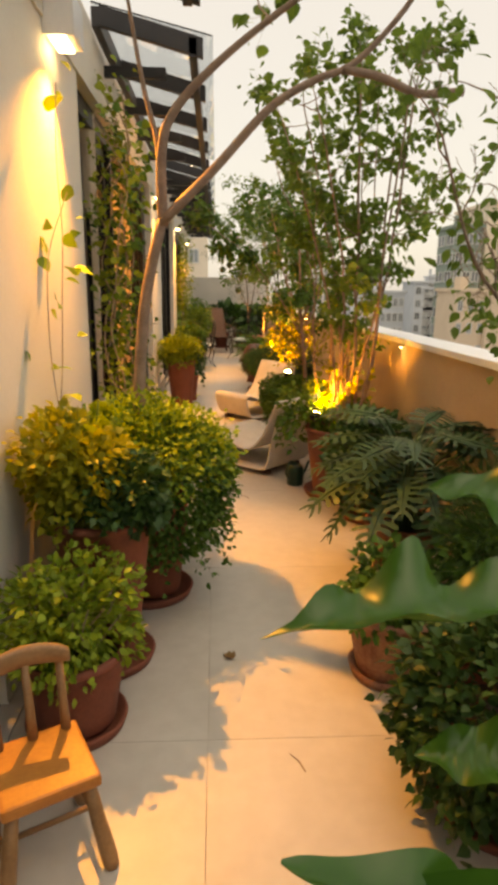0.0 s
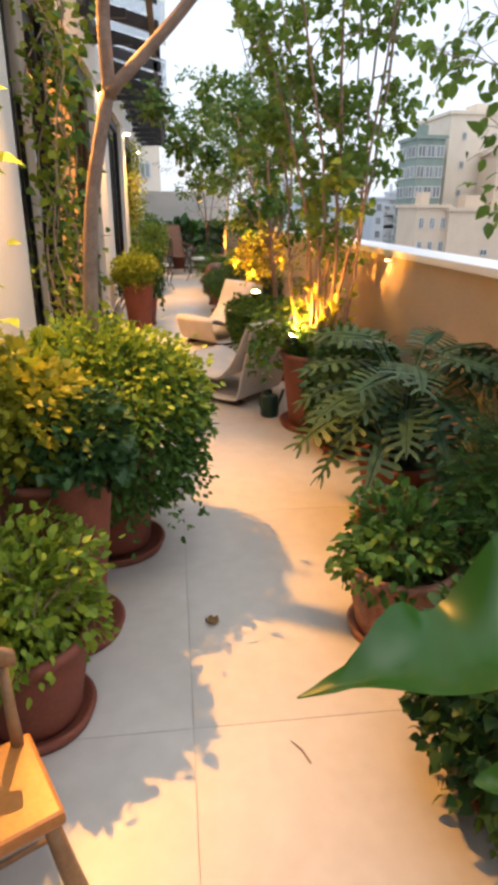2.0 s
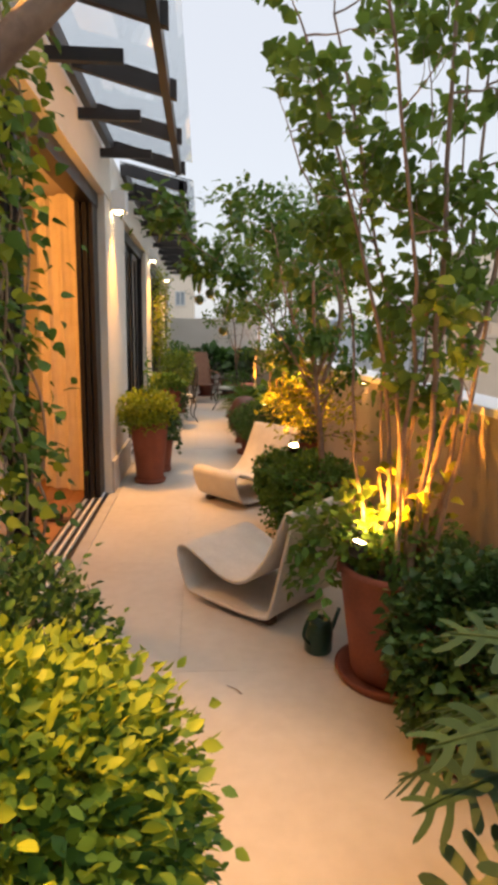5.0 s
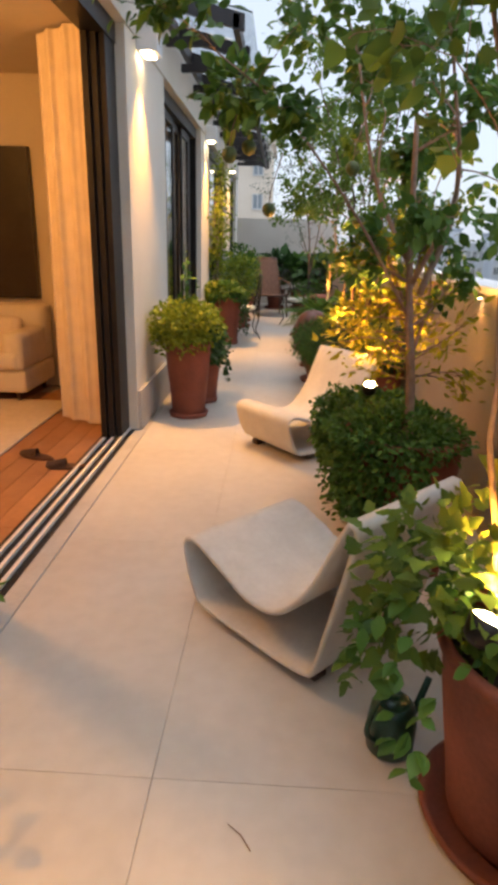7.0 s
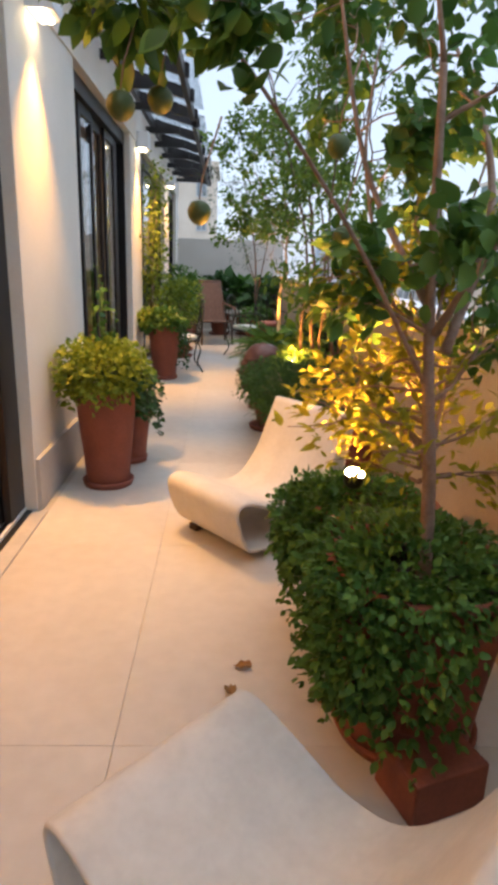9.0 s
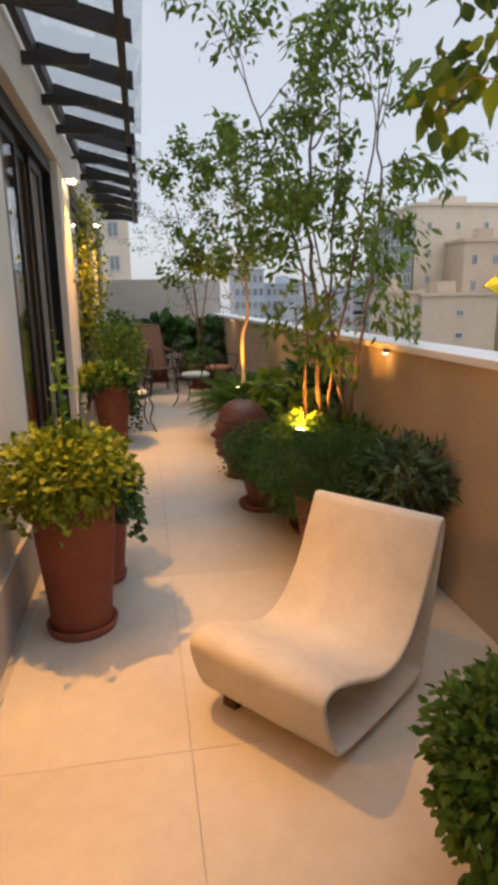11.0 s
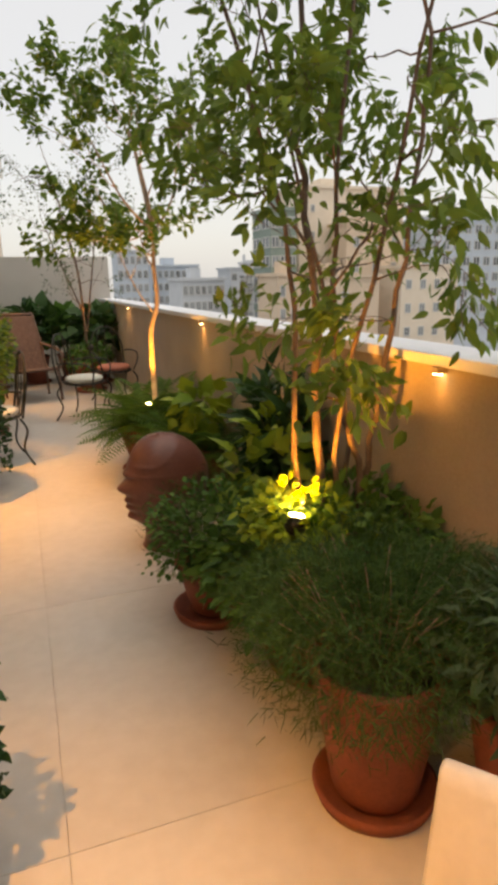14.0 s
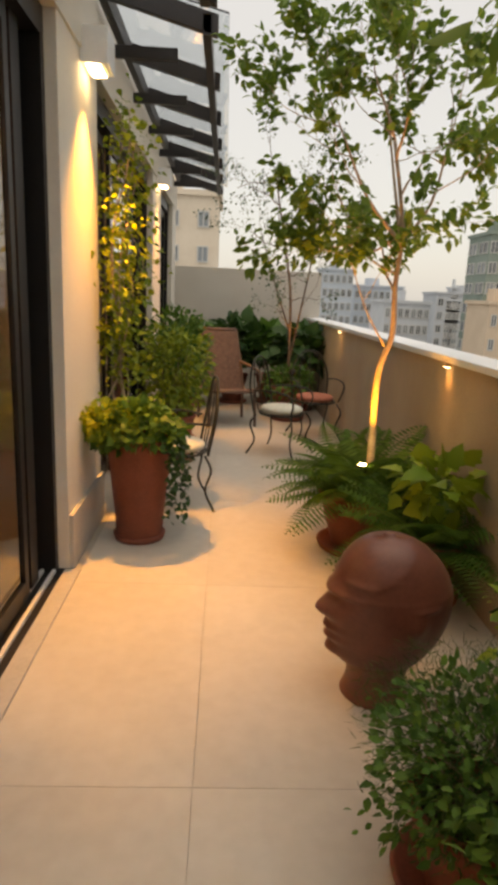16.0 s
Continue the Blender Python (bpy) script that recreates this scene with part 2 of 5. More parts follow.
class Shape:
    """Collects vertices and faces of one mesh."""

    def __init__(self):
        self.v, self.f = [], []

    def add(self, verts, faces):
        k = len(self.v)
        self.v.extend(tuple(p) for p in verts)
        self.f.extend(tuple(k + i for i in face) for face in faces)
        return self

    def box(self, lo, hi, bevel=0.0):
        (x0, y0, z0), (x1, y1, z1) = lo, hi
        if bevel <= 0:
            return self.add([(x, y, z) for z in (z0, z1) for y in (y0, y1) for x in (x0, x1)],
                            [(0, 2, 3, 1), (4, 5, 7, 6), (0, 1, 5, 4), (2, 6, 7, 3), (0, 4, 6, 2), (1, 3, 7, 5)])
        bm = bmesh.new()
        bmesh.ops.create_cube(bm, size=1)
        for vert in bm.verts:
            vert.co = Vector(((x0 + x1) / 2 + vert.co.x * (x1 - x0), (y0 + y1) / 2 + vert.co.y * (y1 - y0), (z0 + z1) / 2 + vert.co.z * (z1 - z0)))
        bmesh.ops.bevel(bm, geom=bm.edges[:], offset=bevel, segments=2, affect="EDGES", profile=0.6)
        bm.verts.index_update()
        self.add([v.co[:] for v in bm.verts], [[v.index for v in f.verts] for f in bm.faces])
        bm.free()
        return self

    def lathe(self, profile, seg=32, centre=(0, 0)):
        n = len(profile)
        verts = [(centre[0] + r * math.cos(a), centre[1] + r * math.sin(a), z) for r, z in profile for a in (2 * math.pi * k / seg for k in range(seg))]
        faces = [(i * seg + k, i * seg + (k + 1) % seg, (i + 1) * seg + (k + 1) % seg, (i + 1) * seg + k) for i in range(n - 1) for k in range(seg)]
        faces += [tuple(range(seg))[::-1], tuple((n - 1) * seg + k for k in range(seg))]
        return self.add(verts, faces)

    def tube(self, pts, radii, sides=7):
        pts = [Vector(p) for p in pts]
        if not isinstance(radii, (list, tuple)):
            radii = [radii] * len(pts)
        rings, side = [], None
        for i, p in enumerate(pts):
            along = (pts[min(i + 1, len(pts) - 1)] - pts[max(i - 1, 0)]).normalized()
            side = (side - along * side.dot(along)) if side else along.orthogonal()
            if side.length < 1e-6:
                side = along.orthogonal()
            side.normalize()
            other = along.cross(side)
            rings += [p + radii[i] * (math.cos(a) * side + math.sin(a) * other) for a in (2 * math.pi * k / sides for k in range(sides))]
        n = len(pts)
        faces = [(i * sides + k, i * sides + (k + 1) % sides, (i + 1) * sides + (k + 1) % sides, (i + 1) * sides + k) for i in range(n - 1) for k in range(sides)]
        faces += [tuple(range(sides))[::-1], tuple((n - 1) * sides + k for k in range(sides))]
        return self.add(rings, faces)

    def mesh(self, name, mat, smooth=False):
        me = bpy.data.meshes.new(name)
        me.from_pydata(self.v, [], self.f)
        me.materials.append(mat)
        if smooth:
            me.polygons.foreach_set("use_smooth", [True] * len(me.polygons))
        me.update()
        return me


def part(name, me, parent, label="", at=None):
    ob = new(name, me)
    ob.parent = parent
    if at is not None:
        ob.matrix_basis = at
    return tagged(ob, label)


def thing(name, label, category, at, group=""):
    ob = new(name)
    ob.empty_display_size = 0.1
    ob.matrix_basis = at
    return tagged(ob, label, category, group)


def structure(name, me, label, category=""):
    return tagged(new(name, me), label, category or name.split("_")[0], kind="structure")


def box_mesh(name, lo, hi, mat, bevel=0.0):
    return Shape().box(lo, hi, bevel).mesh(name, mat)


def smooth_path(pts, steps=6):
    """A rounded line through the points (Catmull-Rom)."""
    p = [Vector(q) for q in pts]
    p = [2 * p[0] - p[1]] + p + [2 * p[-1] - p[-2]]
    out = []
    for i in range(1, len(p) - 2):
        a, b, c, d = p[i - 1:i + 3]
        for k in range(steps):
            t = k / steps
            out.append(0.5 * (2 * b + (c - a) * t + (2 * a - 5 * b + 4 * c - d) * t * t + (3 * b - a - 3 * c + d) * t ** 3))
    return out + [p[-2]]


# ---- leaves ----
def blade(rows, fold=0.12, droop=0.15):
    """A leaf outline along y, from (place, half-width) rows; folded along its rib and drooping to its tip."""
    verts, faces = [], []
    for y, w in rows:
        z = -droop * y * y
        verts += [(-w, y, z + fold * w), (0, y, z - 0.0), (w, y, z + fold * w)]
    for i in range(len(rows) - 1):
        a = 3 * i
        faces += [(a, a + 1, a + 4, a + 3), (a + 1, a + 2, a + 5, a + 4)]
    return np.array(verts), np.array(faces)


SMALL = blade(((0, 0.05), (0.35, 0.33), (0.7, 0.26), (1, 0.02)), 0.3)
OVAL = blade(((0, 0.03), (0.12, 0.18), (0.4, 0.33), (0.7, 0.24), (1, 0.01)), 0.25, 0.2)
HEART = blade(((0, 0.06), (0.08, 0.30), (0.25, 0.43), (0.5, 0.38), (0.78, 0.18), (1, 0.01)), 0.2, 0.25)
LONG = blade(((0, 0.03), (0.2, 0.10), (0.5, 0.14), (0.8, 0.08), (1, 0.01)), 0.3, 0.3)
LANCE = blade(((0, 0.03), (0.2, 0.16), (0.45, 0.21), (0.75, 0.13), (1, 0.01)), 0.25, 0.3)
GRAPE = blade(((0, 0.05), (0.08, 0.40), (0.2, 0.30), (0.38, 0.47), (0.55, 0.27), (0.7, 0.24), (1, 0.01)), 0.2, 0.25)
NEEDLE = blade(((0, 0.03), (0.5, 0.035), (1, 0.01)), 0.0, 0.2)


def leaf_cloud(name, places, ways, sizes, template, mat, rng, roll=0.8):
    """One mesh of many leaves: each grows from its place along its way, face up with a random roll."""
    P, D, S = np.asarray(places, float), np.asarray(ways, float), np.asarray(sizes, float)
    D /= np.linalg.norm(D, axis=1, keepdims=True) + 1e-9
    up = np.tile((0.0, 0.0, 1.0), (len(P), 1)) + rng.normal(0, roll, (len(P), 3))
    X = np.cross(D, up)
    X /= np.linalg.norm(X, axis=1, keepdims=True) + 1e-9
    Z = np.cross(X, D)
    T, F = template
    V = P[:, None] + S[:, None, None] * (X[:, None] * T[None, :, 0:1] + D[:, None] * T[None, :, 1:2] + Z[:, None] * T[None, :, 2:3])
    faces = (F[None] + (np.arange(len(P)) * len(T))[:, None, None]).reshape(-1, 4)
    me = bpy.data.meshes.new(name)
    me.vertices.add(V.shape[0] * V.shape[1])
    me.vertices.foreach_set("co", V.astype(np.float32).ravel())
    me.loops.add(faces.size)
    me.loops.foreach_set("vertex_index", faces.astype(np.int32).ravel())
    me.polygons.add(len(faces))
    me.polygons.foreach_set("loop_start", np.arange(0, faces.size, 4, dtype=np.int32))
    me.polygons.foreach_set("use_smooth", np.ones(len(faces), bool))
    me.materials.append(mat)
    me.update(calc_edges=True)
    return me


def dome(rng, n, centre, radii, lump=0.18, inner=0.55, low=-1.0):
    """Places and outward ways in the outer shell of an uneven ellipsoid."""
    c, r = np.array(centre), np.array(radii)
    d = rng.normal(0, 1, (n * 2, 3))
    d /= np.linalg.norm(d, axis=1, keepdims=True)
    d = d[d[:, 2] > low][:n]
    seeds = rng.normal(0, 1, (26, 3))
    seeds /= np.linalg.norm(seeds, axis=1, keepdims=True)
    near = np.max(d @ seeds.T, axis=1)
    bulge = 1 + lump * (near - 0.86) * 5
    t = rng.uniform(inner ** 2, 1, len(d)) ** 0.5
    t = np.where(rng.uniform(0, 1, len(d)) < 0.06, t * 1.13, t)
    return c + d * r * (bulge * t)[:, None], d + rng.normal(0, 0.45, d.shape) + np.array((0, 0, -0.15))


def strands(rng, n, ring, top, drop, out=0.06, step=0.035, arc=(0, 2 * math.pi)):
    """Places and ways along trailing stems that hang from a pot's rim."""
    P, W, lines = [], [], []
    for _ in range(n):
        a = rng.uniform(*arc)
        length, bulge = drop * rng.uniform(0.35, 1.0), out * rng.uniform(0.4, 1.6)
        x, y = ring * math.cos(a), ring * math.sin(a)
        k = max(3, int(length / step))
        line = []
        for i in range(k):
            s = i / k
            rr = 1 + (bulge / ring) * math.sin(min(1.0, s * 2.2) * math.pi / 2)
            p = (x * rr + rng.normal(0, 0.012), y * rr + rng.normal(0, 0.012), top - length * s + 0.03 * math.sin(s * 3.1))
            line.append(p)
            for _ in range(2):
                P.append(p)
                W.append((math.cos(a) + rng.normal(0, 0.7), math.sin(a) + rng.normal(0, 0.7), rng.normal(-0.4, 0.5)))
        lines.append(line)
    return np.array(P), np.array(W), lines


def grow(rng, wood, tips, p, way, length, radius, level, bend=0.18, fork=(2, 3), spread=0.55, lift=0.12, sides=7, shrink=0.68):
    """A limb and the limbs that fork from it; fills wood with lines and tips with leaf places."""
    p, way = Vector(p), Vector(way).normalized()
    steps = 5
    line, radii = [p.copy()], [radius]
    for i in range(steps):
        way = (way + Vector(rng.normal(0, bend, 3)) * 0.5 + Vector((0, 0, lift))).normalized()
        p = p + way * (length / steps)
        line.append(p.copy())
        radii.append(radius * (1 - 0.45 * (i + 1) / steps))
        if level <= 1:
            for _ in range(2):
                tips.append((p + Vector(rng.normal(0, 0.02, 3)), way + Vector(rng.normal(0, 0.7, 3))))
    wood.append((line, radii, sides))
    if level > 0:
        for _ in range(int(rng.integers(fork[0], fork[1] + 1))):
            at = line[int(rng.integers(2, steps + 1))] if rng.uniform() < 0.5 else line[-1]
            side = Vector(rng.normal(0, 1, 3))
            side = (side - way * side.dot(way)).normalized()
            grow(rng, wood, tips, at, way + side * spread * rng.uniform(0.6, 1.3), length * shrink * rng.uniform(0.8, 1.15), radii[-1] * 0.75, level - 1, bend, fork, spread, lift, max(4, sides - 1), shrink)


# ---- pots ----
def pot_mesh(r, h, mat, foot=0.62, rim=0.03, belly=0.0):
    """A thrown clay pot: thick wall, rolled rim, open mouth down to the soil line."""
    f = r * foot
    mid = (r + f) / 2 + belly
    prof = [(f * 0.6, 0.012), (f, 0.012), (f + 0.006, 0.03), ((f + mid) / 2, h * 0.26), (mid, h * 0.5), ((mid + r) / 2, h * 0.75), (r - 0.012, h - rim - 0.012),
            (r, h - rim), (r + 0.007, h - rim * 0.5), (r, h), (r - 0.02, h), (r - 0.03, h - 0.03), (r - 0.035, h - 0.09), (0.01, h - 0.09)]
    return Shape().lathe(prof, 40).mesh("pot", mat, True)


def saucer_mesh(r, mat):
    prof = [(r * 0.7, 0.0), (r * 0.93, 0.0), (r, 0.035), (r - 0.012, 0.042), (r - 0.03, 0.014), (0.01, 0.011)]
    return Shape().lathe(prof, 40).mesh("saucer", mat, True)


def soil_mesh(r, z):
    s = Shape()
    s.lathe([(r, z - 0.02), (r, z), (r * 0.6, z + 0.008), (0.01, z + 0.012)], 24)
    return s.mesh("soil", SOIL, True)


def potted(name, label, x, y, r, h, mat=None, saucer=0.0, foot=0.62, group="terracotta pots", category="potted plant", turn=0.0, belly=0.0):
    """A pot on its saucer with soil, as a thing; foliage is added to it as parts in its own space."""
    root = thing(name, label, category, pose(x, y, 0, 0, 0, turn), group)
    base = 0.012 if saucer else 0.0
    part("pot", pot_mesh(r, h, mat or TERRA, foot, belly=belly), root, "terracotta pot", pose(0, 0, base))
    if saucer:
        part("saucer", saucer_mesh(saucer, mat or TERRA), root, "terracotta saucer")
    part("soil", soil_mesh(r - 0.028, h - 0.05), root, "dark potting soil")
    return root


def bush(root, seed, n, centre, radii, size, mat, template=SMALL, lump=0.18, inner=0.5, low=-1.0, name="foliage", label=""):
    rng = np.random.default_rng(seed)
    P, W = dome(rng, n, centre, radii, lump, inner, low)
    return part(name, leaf_cloud(name, P, W, size * rng.uniform(0.6, 1.25, len(P)), template, mat, rng), root, label)


def twigs(root, seed, n, centre, radii, base, thick=0.004):
    """Thin stems that run from the soil up into a bush."""
    rng = np.random.default_rng(seed)
    s = Shape()
    for _ in range(n):
        d = rng.normal(0, 1, 3)
        d[2] = abs(d[2])
        d /= np.linalg.norm(d)
        tip = np.array(centre) + d * np.array(radii) * 0.85
        s.tube([base, (np.array(base) + tip) / 2 + rng.normal(0, 0.02, 3), tip], [thick, thick * 0.8, thick * 0.4], 5)
    tagged(part("inner_branchwork", s.mesh("inner_branchwork", BARK, True), root), kind="stuff")


def trailing(root, seed, n, ring, top, drop, size, mat, template=SMALL, out=0.06, arc=(0, 2 * math.pi), name="trailing_foliage"):
    rng = np.random.default_rng(seed)
    P, W, lines = strands(rng, n, ring, top, drop, out, arc=arc)
    part(name, leaf_cloud(name, P, W, size * rng.uniform(0.6, 1.3, len(P)), template, mat, rng), root)

# ---- the setting ----
WALL, THICK, TOP = -0.78, 0.22, 3.05
Y0, YF = -3.6, 18.2
EDGE = 1.33
structure("ground", box_mesh("ground", (-900, -900, -30.2), (900, 900, -30), material("city ground", (0.20, 0.20, 0.20), (0.30, 0.30, 0.29), 0.9, scale=0.03, fine=0.3, bump=0)), "hazy grey city ground far below the terrace", "ground")
structure("floor", box_mesh("floor", (-5.2, Y0 - 0.2, -0.3), (1.55, YF + 0.2, -0.006), GROUT), "pale mortar bed under the pale floor slabs", "floor")
structure("parapet", Shape().box((EDGE, Y0, -0.02), (EDGE + 0.16, YF, 1.175)).mesh("parapet", PARAPET), "ochre stucco parapet wall along the terrace edge", "wall")
structure("parapet_cap", Shape().box((EDGE - 0.03, Y0, 1.175), (EDGE + 0.22, YF - 0.02, 1.215), 0.006).mesh("parapet_cap", CAP), "white metal capping on the parapet", "trim")
structure("wall_north", Shape().box((-5.2, YF, -0.02), (EDGE + 0.16, YF + 0.2, 1.9)).mesh("wall_north", FARWALL), "grey stucco end wall of the terrace", "wall")
structure("wall_south", Shape().box((-5.2, Y0 - 0.2, -0.02), (EDGE + 0.16, Y0, 2.6)).mesh("wall_south", PLASTER), "cream end wall behind the terrace entrance", "wall")

PIERS = ((Y0, -2.4), (2.03, 3.85), (7.72, 9.08), (11.55, 12.42), (15.25, 16.05), (17.6, YF))
for k, (a, b) in enumerate(PIERS):
    pier = structure("wall_pier_%d" % (k + 1), Shape().box((WALL - THICK, a, 0.0), (WALL, b, 2.70), 0.004).mesh("wall_pier", PLASTER), "cream painted wall pier between the glass doors", "wall")
    if k in (2, 3, 4):
        dado = Shape().box((WALL, a + 0.01, 0.0), (WALL + 0.025, b - 0.004, 0.31), 0.004).mesh("baseboard", STONE)
        structure("baseboard_%d" % k, dado, "grey stone skirting on the wall pier", "baseboard")
structure("wall_header", Shape().box((WALL - THICK, Y0, 2.70), (WALL + 0.012, YF, TOP), 0.004).mesh("wall_header", PLASTER), "cream painted beam above the doors", "wall")
structure("roof_slab", Shape().box((-5.2, Y0, TOP), (WALL - 0.05, YF, TOP + 0.2)).mesh("roof_slab", PLASTER), "flat roof slab of the house", "roof")
structure("ceiling", Shape().box((-5.0, Y0, 2.72), (WALL - THICK, YF, 2.80)).mesh("ceiling", ROOMWALL), "plain painted room ceiling", "ceiling")
structure("wall_west", Shape().box((-5.2, Y0, 0), (-5.0, YF, TOP)).mesh("wall_west", ROOMWALL), "painted back wall of the rooms", "wall")
for k, y in enumerate((3.0, 9.1, 14.0)):
    structure("wall_room_%d" % (k + 1), Shape().box((-5.0, y, 0), (WALL - THICK, y + 0.15, 2.72)).mesh("wall_room", ROOMWALL), "painted partition wall between rooms", "wall")
structure("room_floor_bed", box_mesh("room_floor_bed", (-5.0, Y0, -0.02), (WALL - THICK, YF, -0.008), GROUT), "dark screed under the parquet", "floor")


def glazing(a, b, leaves, frame_w=0.055, lift=0.03, stack=0.0):
    """A sliding glass door between y=a and y=b: frame, leaves with their stiles, rails and panes."""
    door = thing("sliding_door", "black aluminium sliding glass door in the cream wall", "door", pose(WALL - 0.14, a, 0), "glass doors")
    span = b - a
    part("door_head", box_mesh("door_head", (-0.07, 0, 2.58), (0.08, span, 2.70), BLACK), door)
    for y in (0, span - 0.05):
        part("jamb", box_mesh("jamb", (-0.07, y, 0), (0.08, y + 0.05, 2.58), BLACK), door)
    w = (span - 0.1 - stack) / leaves
    for k in range(leaves):
        y0, x0 = 0.05 + k * w, -0.03 + 0.035 * (k % 2)
        leaf = part("door_leaf", Shape().box((x0, y0, lift), (x0 + 0.03, y0 + frame_w, 2.58), 0.003).box((x0, y0 + w - frame_w, lift), (x0 + 0.03, y0 + w, 2.58), 0.003)
                    .box((x0, y0 + frame_w, lift), (x0 + 0.03, y0 + w - frame_w, lift + 0.09)).box((x0, y0 + frame_w, 2.50), (x0 + 0.03, y0 + w - frame_w, 2.58)).mesh("door_leaf", BLACK), door)
        pane = part("pane", box_mesh("pane", (x0 + 0.011, y0 + frame_w, lift + 0.09), (x0 + 0.017, y0 + w - frame_w, 2.50), GLASS), leaf, "dark reflective glass pane")
        pane.visible_shadow = False
    for k in range(int(stack / 0.09)):
        x0 = -0.06 + 0.03 * k
        part("stacked_leaf", box_mesh("stacked_leaf", (x0, span - 0.05 - 0.12 - 0.06 * k, lift), (x0 + 0.026, span - 0.06 - 0.06 * k, 2.58), BLACK), door)
    return door


glazing(-2.4, 2.03, 4)
glazing(3.85, 5.33, 2)
glazing(9.08, 11.55, 4, stack=0.3)
glazing(12.42, 15.25, 3)
glazing(16.05, 17.6, 2)

# open sliding door to the living room
opening = thing("sliding_door", "open black sliding door frame with floor track", "door", pose(WALL - 0.14, 5.33, 0), "glass doors")
part("door_head", box_mesh("door_head", (-0.07, 0, 2.58), (0.08, 2.39, 2.70), BLACK), opening)
for k in range(3):
    part("stacked_leaf", box_mesh("stacked_leaf", (-0.07 + 0.05 * k, 2.12 + 0.02 * k, 0.02), (-0.03 + 0.05 * k, 2.39, 2.58), BLACK), opening, "black aluminium leaf slid back")


def track(a, b):
    t = thing("door_track", "aluminium sliding door track with dark grooves on pale sill", "door track", pose(WALL - 0.14, a, 0))
    part("sill", box_mesh("sill", (0.115, 0, -0.02), (0.20, b - a, 0.008), STONE, 0.002), t, "pale stone sill")
    part("track_bed", box_mesh("track_bed", (-0.10, 0, -0.02), (0.113, b - a, 0.006), BLACK), t)
    for k in range(3):
        x = -0.065 + 0.062 * k
        part("rail", box_mesh("rail", (x, 0, 0.006), (x + 0.020, b - a, 0.024), TRACK, 0.002), t, "bright aluminium rail")


track(-2.4, 2.03)
track(3.85, 7.72)
track(9.08, 11.55)

# wall lamps, including the unseen added one at y -1.6
for ly in WALL_LAMPS:
    w = thing("wall_lamp", "white box wall lamp shining warm light down", "wall lamp", pose(WALL, ly, 2.62), "wall lamps")
    part("housing", Shape().box((0.0, -0.105, 0.012), (0.145, 0.105, 0.19), 0.006).mesh("housing", CAP), w, "white metal housing")
    for s in (-0.05, 0.05):
        part("lens", box_mesh("lens", (0.03, s - 0.042, 0.002), (0.10, s + 0.042, 0.011), BULB, 0.001), w, "glowing warm lens")


# small downlights under the parapet capping
for py in PARAPET_LIGHTS:
    w = thing("parapet_light", "small dark downlight fixed under the parapet capping", "wall light", pose(1.33, py, 1.135), "parapet lights")
    part("housing", Shape().box((-0.04, -0.02, 0.016), (0.0, 0.02, 0.038), 0.002).mesh("housing", PARAPET), w)
    part("lens", box_mesh("lens", (-0.034, -0.014, 0.012), (-0.012, 0.014, 0.016), BULB), w, "glowing lens")

# glass canopies on steel
def canopy(a, b, step=0.92):
    c = thing("canopy", "glass canopy on dark steel beams above the doors", "canopy", pose(0, a, 0), "glass canopies")
    span, zi, zo, xi, xo = b - a, 3.16, 3.0, WALL + 0.015, -0.12
    part("outer_beam", Shape().box((xo - 0.05, 0, zo - 0.06), (xo, span, zo + 0.05)).mesh("outer_beam", STEEL), c)
    part("wall_beam", Shape().box((xi, 0, zi - 0.07), (xi + 0.05, span, zi + 0.04)).mesh("wall_beam", STEEL), c)
    n = max(2, round(span / step))
    for k in range(n + 1):
        y = (span - 0.05) * k / n
        s = Shape()
        s.add([(xi + 0.05, y, zi - 0.06), (xo + 0.04, y, zo - 0.06), (xo + 0.04, y + 0.05, zo - 0.06), (xi + 0.05, y + 0.05, zi - 0.06),
               (xi + 0.05, y, zi + 0.05), (xo + 0.04, y, zo + 0.05), (xo + 0.04, y + 0.05, zo + 0.05), (xi + 0.05, y + 0.05, zi + 0.05)],
              [(0, 3, 2, 1), (4, 5, 6, 7), (0, 1, 5, 4), (1, 2, 6, 5), (2, 3, 7, 6), (3, 0, 4, 7)])
        part("rafter", s.mesh("rafter", STEEL), c)
        if k < n:
            part("bracket", Shape().box((xi, y + 0.42, zi - 0.22), (xi + 0.42, y + 0.46, zi - 0.15)).mesh("bracket", STEEL), c)
    s = Shape()
    s.add([(xi, 0, zi + 0.06), (xo + 0.10, 0, zo + 0.055), (xo + 0.10, span, zo + 0.055), (xi, span, zi + 0.06),
           (xi, 0, zi + 0.07), (xo + 0.10, 0, zo + 0.065), (xo + 0.10, span, zo + 0.065), (xi, span, zi + 0.07)],
          [(0, 3, 2, 1), (4, 5, 6, 7), (0, 1, 5, 4), (1, 2, 6, 5), (2, 3, 7, 6), (3, 0, 4, 7)])
    pane = part("glass_roof", s.mesh("glass_roof", ROOFGLASS), c, "clear glass roof sheet")
    pane.visible_shadow = False


canopy(-2.5, 3.6)
canopy(4.3, 8.0)
canopy(8.7, 12.05)
canopy(12.4, 18.15)

